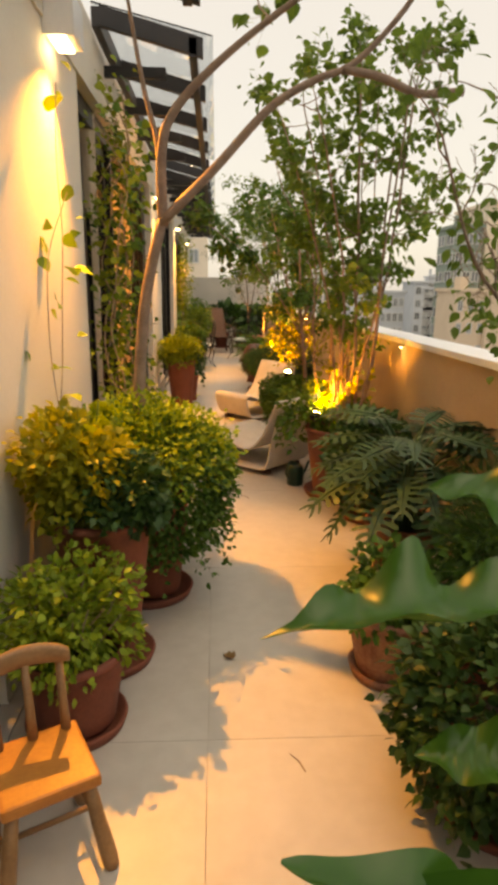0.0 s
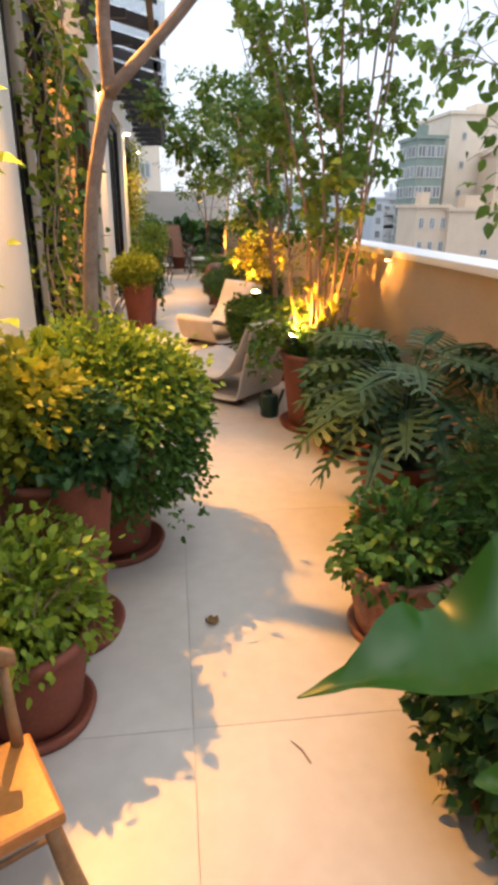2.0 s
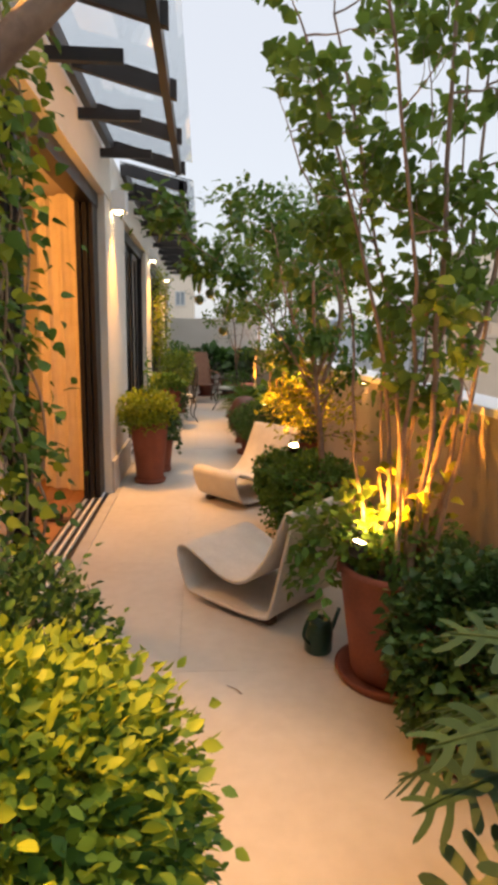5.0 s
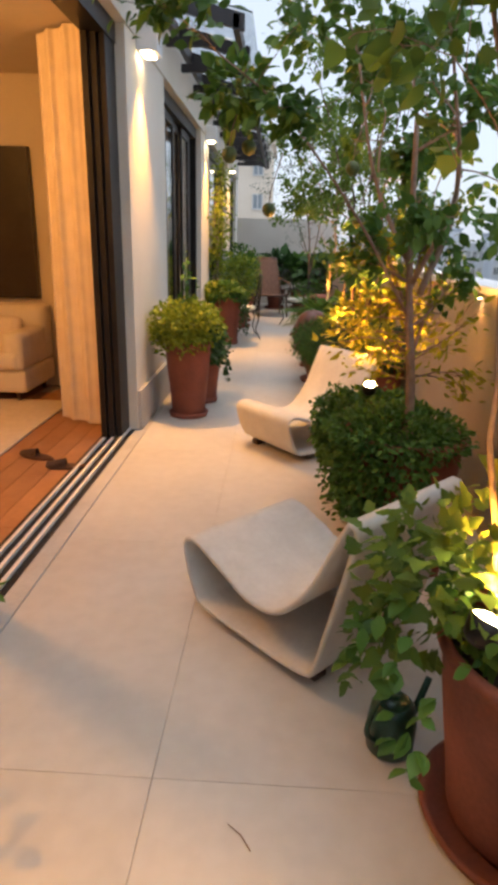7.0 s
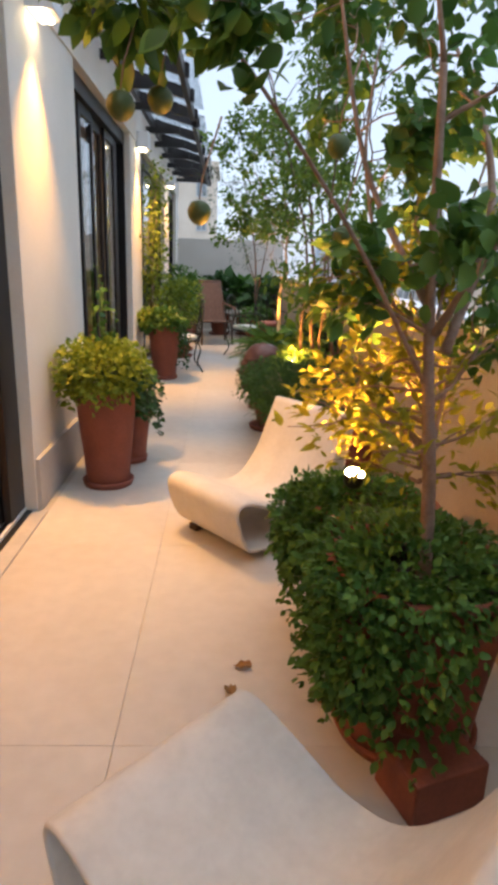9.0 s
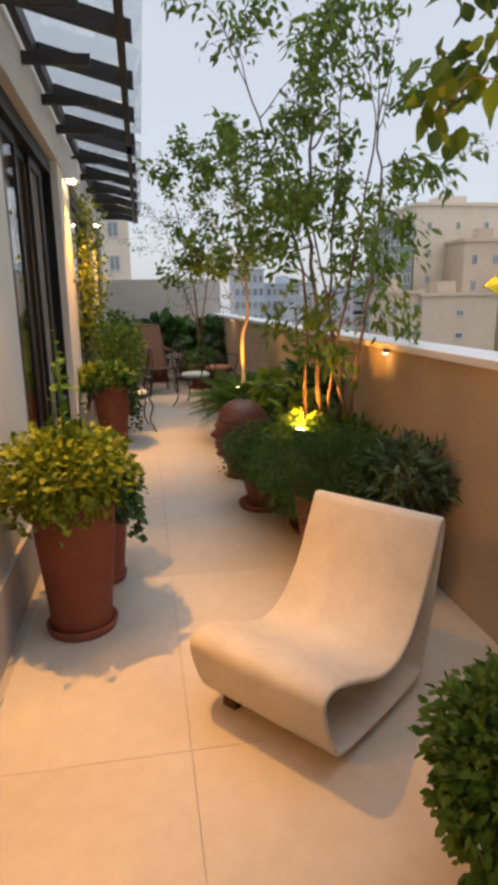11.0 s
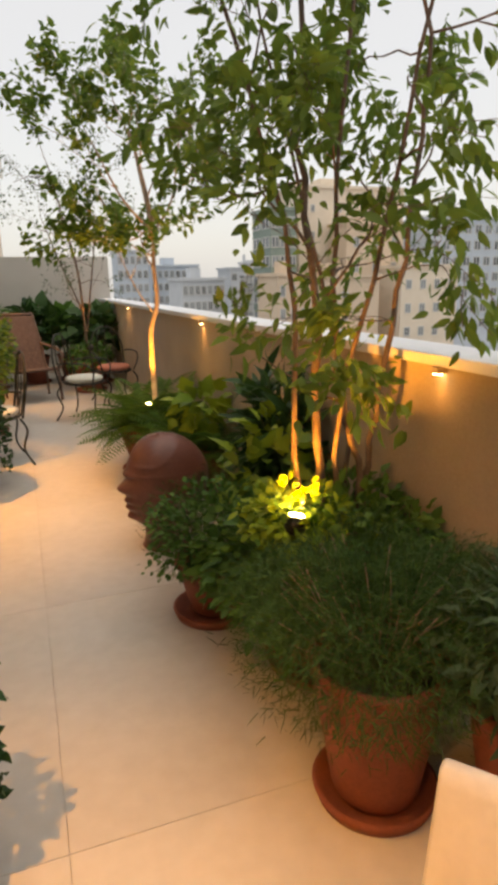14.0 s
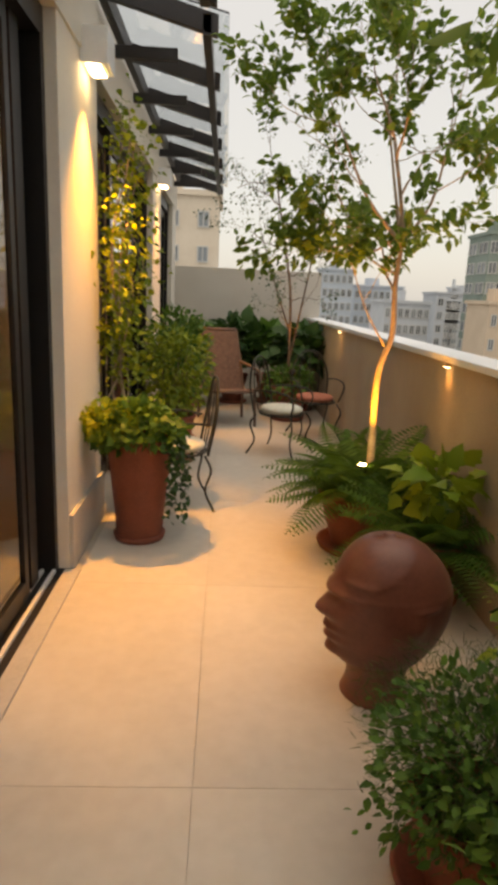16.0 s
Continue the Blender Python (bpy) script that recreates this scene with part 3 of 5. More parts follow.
# ---- living room ----
structure("rug", box_mesh("rug", (-4.2, 4.6, 0.006), (-1.55, 8.45, 0.022), RUG, 0.006), "beige wool rug on the parquet", "rug")
sofa = thing("sofa", "cream upholstered sofa with loose cushion", "sofa", pose(-2.9, 8.72, 0))
part("sofa_base", Shape().box((-1.1, -0.38, 0.10), (1.0, 0.35, 0.30), 0.03).mesh("sofa_base", UPHOLSTERY, True), sofa)
for k in range(2):
    part("seat_cushion", Shape().box((-1.08 + k * 1.03, -0.42, 0.30), (-0.07 + k * 1.03, 0.20, 0.46), 0.05).mesh("seat_cushion", UPHOLSTERY, True), sofa)
part("backrest", Shape().box((-1.1, 0.15, 0.30), (1.0, 0.37, 0.80), 0.06).mesh("backrest", UPHOLSTERY, True), sofa)
part("armrest", Shape().box((0.82, -0.40, 0.30), (1.0, 0.2, 0.62), 0.05).mesh("armrest", UPHOLSTERY, True), sofa)
for x in (-1.0, 0.9):
    for y in (-0.3, 0.28):
        part("leg", Shape().lathe([(0.02, 0.0), (0.026, 0.10)], 10, (x, y)).mesh("leg", FOOTWOOD), sofa)
pillow = thing("cushion", "beige square cushion on the sofa", "cushion", pose(-2.3, 8.72, 0.49, 65, 0, -10))
part("cover", Shape().box((-0.22, -0.2, -0.06), (0.22, 0.24, 0.06), 0.055).mesh("cover", LINEN, True), pillow)
# Shallow black box standing in for a tall dark glass niche.
cabinet = thing("cabinet", "tall dark niche in the living room, modelled as a shallow black cabinet", "cabinet", pose(-2.35, 9.06, 0))
part("body", box_mesh("body", (-0.42, -0.02, 0.85), (0.36, 0.03, 2.15), DARKROOM, 0.006), cabinet)
for x in (-0.415, -0.025):
    part("niche_panel", box_mesh("niche_panel", (x, -0.042, 0.86), (x + 0.38, -0.023, 2.14), DARKROOM, 0.004), cabinet, "dark glossy niche panel")

curtain = thing("curtain", "ivory linen curtain gathered beside the open door", "curtain", pose(-1.25, 7.95, 0))
n, verts, faces = 90, [], []
for i in range(n + 1):
    u = i / n
    x, y = -0.19 + 0.45 * u, 0.0 - 0.30 * u + 0.026 * math.sin(u * 19) + 0.008 * math.sin(u * 41 + 1)
    for z in (0.02, 0.9, 1.8, 2.70):
        k = 0.8 + 0.2 * z / 2.7
        verts.append((x * (1.08 - 0.08 * z / 2.7), y * k, z))
faces = [(4 * i + j, 4 * i + 4 + j, 4 * i + 5 + j, 4 * i + 1 + j) for i in range(n) for j in range(3)]
panel = Shape().add(verts, faces).mesh("curtain_panel", LINEN, True)
part("curtain_panel", panel, curtain)
other = thing("curtain", "ivory linen curtain behind the fixed glass pane", "curtain", pose(-1.22, 4.55, 0, 0, 0, 60))
part("curtain_panel", panel, other)
for k, (x, y, turn) in enumerate(((-1.30, 7.02, 70), (-1.05, 6.86, 95))):
    slip = thing("slipper", "brown suede slipper on the parquet", "slipper", pose(x, y, 0.004, 0, 0, turn), "slippers")
    part("sole", Shape().add([(0.045 * math.cos(a) * (1 + 0.15 * math.sin(a)), 0.13 * math.sin(a), z) for z in (0, 0.015) for a in (2 * math.pi * i / 20 for i in range(20))],
                             [tuple(range(20))[::-1], tuple(range(20, 40))] + [(i, (i + 1) % 20, 20 + (i + 1) % 20, 20 + i) for i in range(20)]).mesh("sole", FOOTWOOD), slip)
    up = []
    for i in range(9):
        t = i / 8
        w = 0.047 * math.sin(0.5 + t * 1.9)
        up += [(w * math.cos(a), 0.0 + 0.125 * t, 0.012 + 0.055 * (1 - 0.55 * t) * math.sin(a)) for a in (math.pi * j / 8 for j in range(9))]
    part("upper", Shape().add(up, [(9 * i + j, 9 * i + j + 1, 9 * i + 10 + j, 9 * i + 9 + j) for i in range(8) for j in range(8)]).mesh("upper", SLIPPER, True), slip)
for x in (-2.66, -2.52):
    downlight = thing("ceiling_light", "small round recessed ceiling spot in the living room", "ceiling light", pose(x, 8.1, 2.70), "ceiling spots")
    part("trim_ring", Shape().lathe([(0.03, 0.012), (0.05, 0.0), (0.055, 0.004), (0.055, 0.02)], 20).mesh("trim_ring", CAP), downlight)
    part("bulb", Shape().lathe([(0.002, 0.006), (0.03, 0.006), (0.03, 0.016)], 16).mesh("bulb", BULB), downlight, "glowing bulb")

# ---- wooden child's chair ----
kid = thing("child_chair", "small worn wooden child's chair with orange varnished seat", "chair", pose(-0.465, 1.40, 0, 0, 0, 28))
part("seat", Shape().box((-0.125, -0.125, 0.262), (0.125, 0.125, 0.298), 0.010).mesh("seat", SEATWOOD), kid, "orange varnished wooden seat")
for x, y in ((-0.095, -0.095), (0.095, -0.095), (-0.09, 0.095), (0.09, 0.095)):
    part("leg", Shape().tube([(x * 1.45, y * 1.35, 0.0), (x * 1.4, y * 1.3, 0.03), (x * 1.2, y * 1.15, 0.14), (x, y, 0.268)], [0.020, 0.023, 0.021, 0.017], 10).mesh("leg", WOOD, True), kid, "turned wooden leg")
for x in (-1, 1):
    part("stretcher", Shape().tube([(x * 0.122, -0.115, 0.09), (x * 0.12, 0.11, 0.09)], 0.008, 8).mesh("stretcher", WOOD, True), kid)
part("stretcher", Shape().tube([(-0.12, 0.0, 0.092), (0.12, 0.0, 0.092)], 0.008, 8).mesh("stretcher", WOOD, True), kid)
for x in (-0.092, 0.0, 0.092):
    part("spindle", Shape().tube([(x, 0.10, 0.29), (x * 1.0, 0.125, 0.38), (x * 1.02, 0.15, 0.50)], [0.015, 0.013, 0.011], 8).mesh("spindle", WOOD, True), kid)
rail = Shape()
ring = [(0.5 * math.cos(a), 0.5 * math.sin(a)) for a in (2 * math.pi * k / 10 for k in range(10))]
cols = [(-0.118 + 0.236 * i / 12) for i in range(13)]
rail.add([(x, 0.152 + 0.030 * a * 1.0 - 0.030 * (x / 0.118) ** 2, 0.515 + 0.065 * b * (1 - 0.35 * (x / 0.118) ** 4) + 0.012 * (1 - (x / 0.118) ** 2)) for x in cols for a, b in ring],
         [(10 * i + k, 10 * i + (k + 1) % 10, 10 * i + 10 + (k + 1) % 10, 10 * i + 10 + k) for i in range(12) for k in range(10)] + [tuple(range(10))[::-1], tuple(range(120, 130))])
part("backrest", rail.mesh("backrest", WOOD, True), kid, "curved wooden top rail")


# ---- fibre-cement loop chairs ----
def loop_chair(x, y, turn, label):
    """A lounge chair bent from one closed band: back, dipped seat, rounded lip, flat base."""
    root = thing("loop_chair", label, "lounge chair", pose(x, y, 0, 0, 0, turn), "loop chairs")
    line = smooth_path([(p[0], p[1], 0) for p in ((0.028, 0.648), (0.085, 0.53), (0.17, 0.36), (0.30, 0.225), (0.44, 0.205), (0.60, 0.265), (0.72, 0.31), (0.785, 0.308), (0.805, 0.265),
                                                  (0.775, 0.16), (0.735, 0.085), (0.68, 0.055), (0.5, 0.048), (0.3, 0.048), (0.17, 0.06), (0.125, 0.10), (0.085, 0.25), (0.03, 0.47), (0.0, 0.61), (0.008, 0.645))], 5)
    n, t, w = len(line), 0.011, 0.29
    verts = []
    for i, p in enumerate(line):
        along = line[(i + 1) % n] - line[i - 1]
        side = Vector((-along.y, along.x, 0)).normalized()
        for q in (p + side * t, p - side * t):
            for v in (-w, -w + 0.008, w - 0.008, w):
                k = 0.35 if abs(v) == w else 1.0
                r = p + (q - p) * k
                verts.append((v, -r.x, r.y))
    faces = []
    for i in range(n):
        a, b = 8 * i, 8 * ((i + 1) % n)
        for j in range(3):
            faces += [(a + j, a + j + 1, b + j + 1, b + j), (a + 4 + j + 1, a + 4 + j, b + 4 + j, b + 4 + j + 1)]
        faces += [(a, b, b + 4, a + 4), (a + 3, a + 7, b + 7, b + 3)]
    part("band", Shape().add(verts, faces).mesh("band", CONCRETE, True), root, "curved pale fibre-cement band")
    for v, front in ((-0.2, -0.71), (0.2, -0.60)):
        part("foot", Shape().box((v - 0.03, front, 0.0), (v + 0.03, -0.16, 0.036), 0.005).mesh("foot", FOOTWOOD), root, "dark wooden runner")
    return root


def facing(fx, fy):
    """The turn that points a thing's -y side along (fx, fy)."""
    return math.degrees(math.atan2(fx, -fy))


loop_chair(0.71, 5.03, facing(-0.71, 0.70), "pale grey fibre-cement loop lounge chair, seen from behind")
loop_chair(0.80, 7.79, facing(-0.77, -0.63), "sand-coloured fibre-cement loop lounge chair on wooden runners")

# ---- plants along the house ----
pot_a = potted("potted_shrub", "bright green herb shrub in a terracotta pot with saucer", -0.50, 1.93, 0.185, 0.30, saucer=0.18, foot=0.72)
bush(pot_a, 11, 3000, (0, 0, 0.41), (0.21, 0.20, 0.19), 0.033, G_LIME, OVAL, 0.55, 0.2)
twigs(pot_a, 12, 24, (0, 0, 0.42), (0.22, 0.2, 0.2), (0, 0, 0.26))
pot_b = potted("potted_ivy", "tall terracotta pot with trailing dark ivy", -0.46, 2.34, 0.20, 0.64, saucer=0.20, foot=0.62)
bush(pot_b, 21, 2200, (0.09, -0.01, 0.74), (0.18, 0.21, 0.14), 0.036, G_DARK, HEART, 0.25, 0.4)
trailing(pot_b, 22, 18, 0.19, 0.70, 0.09, 0.034, G_DARK, HEART, 0.05, arc=(-2.4, 0.9))
# Variegated ivy; the wall lamp's yellow is painted into its leaf colour.
bush(pot_b, 23, 2600, (-0.10, -0.01, 0.84), (0.20, 0.26, 0.22), 0.034, G_LIT, HEART, 0.3, 0.3, name="variegated_foliage", label="variegated ivy leaves with the wall lamp's yellow put into their colour")
pot_c = potted("potted_tree", "slender forked tree in a terracotta pot thick with small-leaved creeper", -0.34, 2.93, 0.21, 0.52, saucer=0.22, foot=0.7, category="tree")
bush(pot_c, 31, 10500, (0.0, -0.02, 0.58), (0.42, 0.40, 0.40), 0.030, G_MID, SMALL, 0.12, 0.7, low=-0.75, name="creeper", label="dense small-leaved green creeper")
# Same creeper again, its upper part coloured lime to look lit from above.
bush(pot_c, 32, 6500, (-0.01, -0.04, 0.70), (0.41, 0.40, 0.31), 0.029, G_LIME, SMALL, 0.22, 0.5, low=-0.2, name="lit_creeper", label="upper creeper leaves with light from above put into their lime green")
trailing(pot_c, 33, 22, 0.36, 0.45, 0.34, 0.028, G_MID, SMALL, 0.05, arc=(-1.9, 1.0))
trunk = Shape().tube(smooth_path([(-0.02, -0.01, 0.45), (-0.03, -0.01, 0.95), (0.01, -0.01, 1.45), (0.10, -0.01, 1.84)]), [0.034 - 0.0006 * i for i in range(19)], 12)
part("trunk", trunk.mesh("trunk", BARK, True), pot_c, "smooth pinkish-brown trunk")
for pts, r in (([(0.10, -0.01, 1.80), (0.10, -0.01, 2.10), (0.15, -0.01, 2.26), (0.31, -0.02, 2.43), (0.55, -0.05, 2.61), (0.90, -0.2, 2.80)], 0.026),
               ([(0.10, -0.02, 1.82), (0.33, -0.02, 2.04), (0.57, -0.02, 2.29), (0.76, -0.04, 2.40), (0.93, -0.05, 2.47), (1.12, -0.10, 2.66), (1.30, -0.2, 2.95)], 0.023),
               ([(0.10, -0.01, 1.92), (0.08, 0.03, 2.15), (0.02, 0.06, 2.4), (-0.05, 0.1, 2.8)], 0.017)):
    line = smooth_path(pts)
    part("limb", Shape().tube(line, [r * (1 - 0.6 * i / len(line)) for i in range(len(line))], 9).mesh("limb", BARK, True), pot_c)
part("cut_limb", Shape().tube(smooth_path([(0.88, -0.045, 2.445), (1.05, -0.04, 2.42), (1.22, -0.03, 2.365), (1.42, -0.02, 2.38)]), [0.018] * 18 + [0.019], 10).mesh("cut_limb", BARK, True), pot_c, "sawn-off side limb")
rng = np.random.default_rng(34)
wood, tips = [], []
for p, d in (((0.90, -0.2, 2.80), (0.6, -0.3, 0.3)), ((1.30, -0.2, 2.95), (0.4, -0.3, 0.4)), ((-0.05, 0.1, 2.8), (-0.2, 0.1, 0.6)), ((0.55, -0.05, 2.61), (0.1, 0.6, 0.5))):
    grow(rng, wood, tips, p, d, 0.36, 0.007, 2, bend=0.3, spread=0.7, lift=-0.02, sides=5)
s = Shape()
for line, radii, sides in wood:
    s.tube(line, radii, sides)
tagged(part("twig_growth", s.mesh("twig_growth", BARK, True), pot_c), kind="stuff")
P, W = np.array([t[0] for t in tips]), np.array([t[1] for t in tips])
keep = rng.uniform(0, 1, len(P)) < 0.30
part("crown", leaf_cloud("crown", P[keep], W[keep], 0.075 * rng.uniform(0.6, 1.2, keep.sum()), HEART, G_BIRCH, rng), pot_c, "sparse broad green leaves")


pot_g = potted("potted_ivy", "low terracotta pot with dark ivy and lime creeper", -0.42, 3.46, 0.17, 0.34, saucer=0.17)
bush(pot_g, 35, 6500, (-0.01, 0.04, 0.58), (0.29, 0.28, 0.35), 0.027, G_DARK, SMALL, 0.16, 0.6)
bush(pot_g, 36, 900, (0.06, 0.02, 0.22), (0.26, 0.24, 0.16), 0.034, G_LIME, SMALL, 0.25, 0.5, name="lime_foliage", label="lime green creeper around the base")


def climber(name, label, base, tops, seed, leaves, size, mat, template=HEART, wander=0.05, thick=0.008, stem_mat=None, face=1.0):
    """A vine on canes: several stems climbing the wall, leafed from a height up."""
    root = thing(name, label, "vine", pose(*base))
    rng = np.random.default_rng(seed)
    P, W = [], []
    for top, start in tops:
        pts = [Vector((0, 0, 0)) + Vector(rng.normal(0, 0.03, 3)) * Vector((1, 1, 0)).length * 0.5]
        pts[0].z = 0.0
        k = 9
        for i in range(1, k):
            t = i / (k - 1)
            pts.append(Vector(top) * t + Vector((rng.normal(0, wander), rng.normal(0, wander), 0)))
        line = smooth_path(pts, 4)
        part("stem", Shape().tube(line, [thick * (1 - 0.5 * i / len(line)) for i in range(len(line))], 6).mesh("stem", stem_mat or PALEBARK, True), root)
        for _ in range(int(leaves / len(tops))):
            t = rng.uniform(start, 1)
            q = line[min(len(line) - 1, int(t * len(line)))]
            P.append(q + Vector(rng.normal(0, 0.075, 3)))
            W.append((face + rng.normal(0, 0.8), rng.normal(0, 0.8), rng.normal(-0.5, 0.5)))
    part("foliage", leaf_cloud("foliage", P, W, size * rng.uniform(0.5, 1.3, len(P)), template, mat, rng), root)
    return root


climber("climbing_vine", "leafy vine climbing canes against the house wall", (-0.64, 3.98, 0.0), [((0.0, 0.25, 2.75), 0.3), ((-0.02, 0.4, 2.6), 0.25), ((0.05, 0.05, 2.5), 0.3), ((-0.05, 0.5, 2.8), 0.35)], 41, 620, 0.05, G_VARI)
climber("climbing_vine", "leafy vine on bamboo canes beside the glass doors", (-0.64, 4.40, 0.0), [((0.02, 0.0, 2.5), 0.15), ((0.0, 0.18, 2.55), 0.15), ((0.0, 0.12, 2.2), 0.15), ((0.05, -0.25, 2.7), 0.2)], 42, 620, 0.055, G_MID)
creeper_b = thing("broad_leaf_vine", "young vine with soft heart-shaped leaves behind the ivy pot", "vine", pose(-0.58, 2.58, 0))
rng = np.random.default_rng(43)
s = Shape()
P, W = [], []
for k in range(6):
    a = rng.uniform(0, 6.28)
    top = Vector((0.12 * math.cos(a), 0.16 * math.sin(a), rng.uniform(0.85, 1.3)))
    s.tube(smooth_path([(0, 0, 0.0), top * 0.5 + Vector(rng.normal(0, 0.03, 3)), top], 4), [0.005] * 9, 5)
    for j in range(13):
        P.append(top * (0.5 + 0.5 * j / 13) + Vector(rng.normal(0, 0.05, 3)))
        W.append((rng.normal(0.4, 0.8), rng.normal(-0.5, 0.8), rng.normal(-0.3, 0.4)))
tagged(part("stem_growth", s.mesh("stem_growth", G_MID, True), creeper_b), kind="stuff")
part("foliage", leaf_cloud("foliage", P, W, rng.uniform(0.06, 0.12, len(P)), HEART, G_LIME, rng), creeper_b)
climber("climbing_vine", "sparse young vine with broad lime leaves climbing the cream wall", (-0.69, 2.72, 0.0), [((0.02, 0.12, 2.35), 0.35), ((0.04, -0.05, 1.9), 0.35)], 44, 34, 0.075, G_LIME, wander=0.03, thick=0.004)

pot_1 = potted("potted_creeper", "tall terracotta pot overflowing with yellow-green creeper", -0.465, 8.22, 0.195, 0.62, saucer=0.165, foot=0.68)
bush(pot_1, 51, 4000, (-0.02, 0, 0.74), (0.28, 0.28, 0.20), 0.031, G_VARI, HEART, 0.25, 0.4)
trailing(pot_1, 52, 20, 0.21, 0.72, 0.42, 0.034, G_DARK, HEART, 0.07, arc=(-0.5, 1.9))
trailing(pot_1, 53, 12, 0.21, 0.70, 0.22, 0.040, G_VARI, HEART, 0.06, arc=(1.9, 5.6))
rng = np.random.default_rng(54)
s, P, W = Shape(), [], []
for k in range(5):
    top = Vector((rng.normal(0, 0.05), rng.normal(0, 0.05), rng.uniform(1.1, 1.42)))
    s.tube([(0, 0, 0.6), top * 0.75, top], [0.004, 0.003, 0.002], 5)
    for j in range(12):
        P.append(Vector((top.x, top.y, 0.85 + (top.z - 0.85) * j / 11)))
        W.append((rng.normal(0, 1), rng.normal(0, 1), 0.2))
tagged(part("shoot_growth", s.mesh("shoot_growth", G_MID, True), pot_1), kind="stuff")
part("shoot_foliage", leaf_cloud("shoot_foliage", P, W, rng.uniform(0.03, 0.055, len(P)), HEART, G_MID, rng), pot_1)
pot_1b = potted("potted_creeper", "low terracotta pot with hanging dark creeper", -0.40, 8.72, 0.15, 0.34, saucer=0.13, foot=0.75)
bush(pot_1b, 55, 1100, (0.02, 0, 0.52), (0.19, 0.18, 0.22), 0.036, G_DARK, HEART, 0.25, 0.4)
trailing(pot_1b, 56, 14, 0.16, 0.46, 0.32, 0.032, G_DARK, HEART, 0.05)

pot_2 = potted("potted_creeper", "tall terracotta pot with creeper trailing to the floor", -0.47, 12.05, 0.20, 0.64, saucer=0.16, foot=0.68)
bush(pot_2, 61, 1300, (-0.03, 0, 0.70), (0.27, 0.26, 0.15), 0.05, G_MID, HEART, 0.25, 0.4)
bush(pot_2, 62, 350, (-0.18, -0.08, 0.74), (0.14, 0.14, 0.12), 0.045, G_VARI, HEART, 0.25, 0.4, name="variegated_foliage")
trailing(pot_2, 63, 20, 0.215, 0.66, 0.58, 0.034, G_DARK, HEART, 0.05, arc=(-0.9, 1.2))
climber("climbing_vine", "yellow-lit vine climbing the wall under the lamp", (-0.66, 12.5, 0.0), [((0.02, -0.05, 2.55), 0.42), ((0.04, 0.05, 2.35), 0.42), ((-0.02, 0.2, 2.6), 0.42), ((0.04, -0.15, 1.9), 0.5), ((0.0, 0.35, 2.2), 0.4)], 64, 1500, 0.042, G_VARI)
shrub_l = potted("potted_shrub", "variegated shrub in a terracotta pot by the wall", -0.42, 13.9, 0.2, 0.42, saucer=0.2)
bush(shrub_l, 65, 1600, (0, 0, 0.82), (0.28, 0.34, 0.42), 0.055, G_VARI, OVAL, 0.35, 0.35)
twigs(shrub_l, 66, 18, (0, 0, 0.8), (0.25, 0.3, 0.4), (0, 0, 0.38))
shrub_m = potted("potted_shrub", "dark leafy shrub in a terracotta pot by the wall", -0.45, 14.7, 0.2, 0.42, saucer=0.2)
bush(shrub_m, 67, 1600, (0, 0, 0.85), (0.30, 0.36, 0.45), 0.06, G_MID, OVAL, 0.35, 0.35)


# ---- broad-leaved plants ----
def broad_leaf(length, width, wave, seed, tail=0.0):
    """A large undulating leaf with a sunken midrib and side veins, along +y; tail: share of it drawn out into a narrow drip tip."""
    rows, cols = 33, 13
    verts = []
    for i in range(rows):
        t = i / (rows - 1)
        q = min(1.0, t / (1 - tail))
        w = width * (math.sin(math.pi * q ** (1.15 if tail else 0.72)) ** 0.75 if 0 < q < 1 else 0.0) * (1 - 0.25 * q) + (0.003 if not tail or t < 0.5 else 0.020 * (1 - max(0.0, t - 0.93) / 0.075))
        for j in range(cols):
            u = 2 * j / (cols - 1) - 1
            ripple = wave * abs(u) ** 1.5 * math.sin(t * (21 if tail else 15) + seed + (2.0 if u > 0 else 0.3)) * math.sin(math.pi * t) * (1.0 if u > 0 or not tail else 0.25)
            z = 0.45 * w * abs(u) ** 1.6 - 0.26 * length * t * t + ripple + 0.004 * math.cos(t * 75) * (1 - abs(u)) * min(1.0, w / 0.05)
            verts.append((u * w, t * length - 0.06 * length * abs(u) * (1 - t), z))
    faces = [(cols * i + j, cols * i + j + 1, cols * i + cols + j + 1, cols * i + cols + j) for i in range(rows - 1) for j in range(cols - 1)]
    return Shape().add(verts, faces).mesh("leaf", G_BIG, True)


def aim_pose(at, way, roll=0.0):
    """A pose whose +y runs along way."""
    y = Vector(way).normalized()
    x = y.cross(Vector((0, 0, 1))).normalized()
    z = x.cross(y)
    m = Matrix((x, y, z)).transposed().to_4x4()
    m.translation = Vector(at)
    return m @ pose(0, 0, 0, 0, roll, 0)


elephant = potted("elephant_ear", "elephant-ear plant with huge glossy wavy green leaves", 0.92, 0.66, 0.20, 0.34, saucer=0.21)
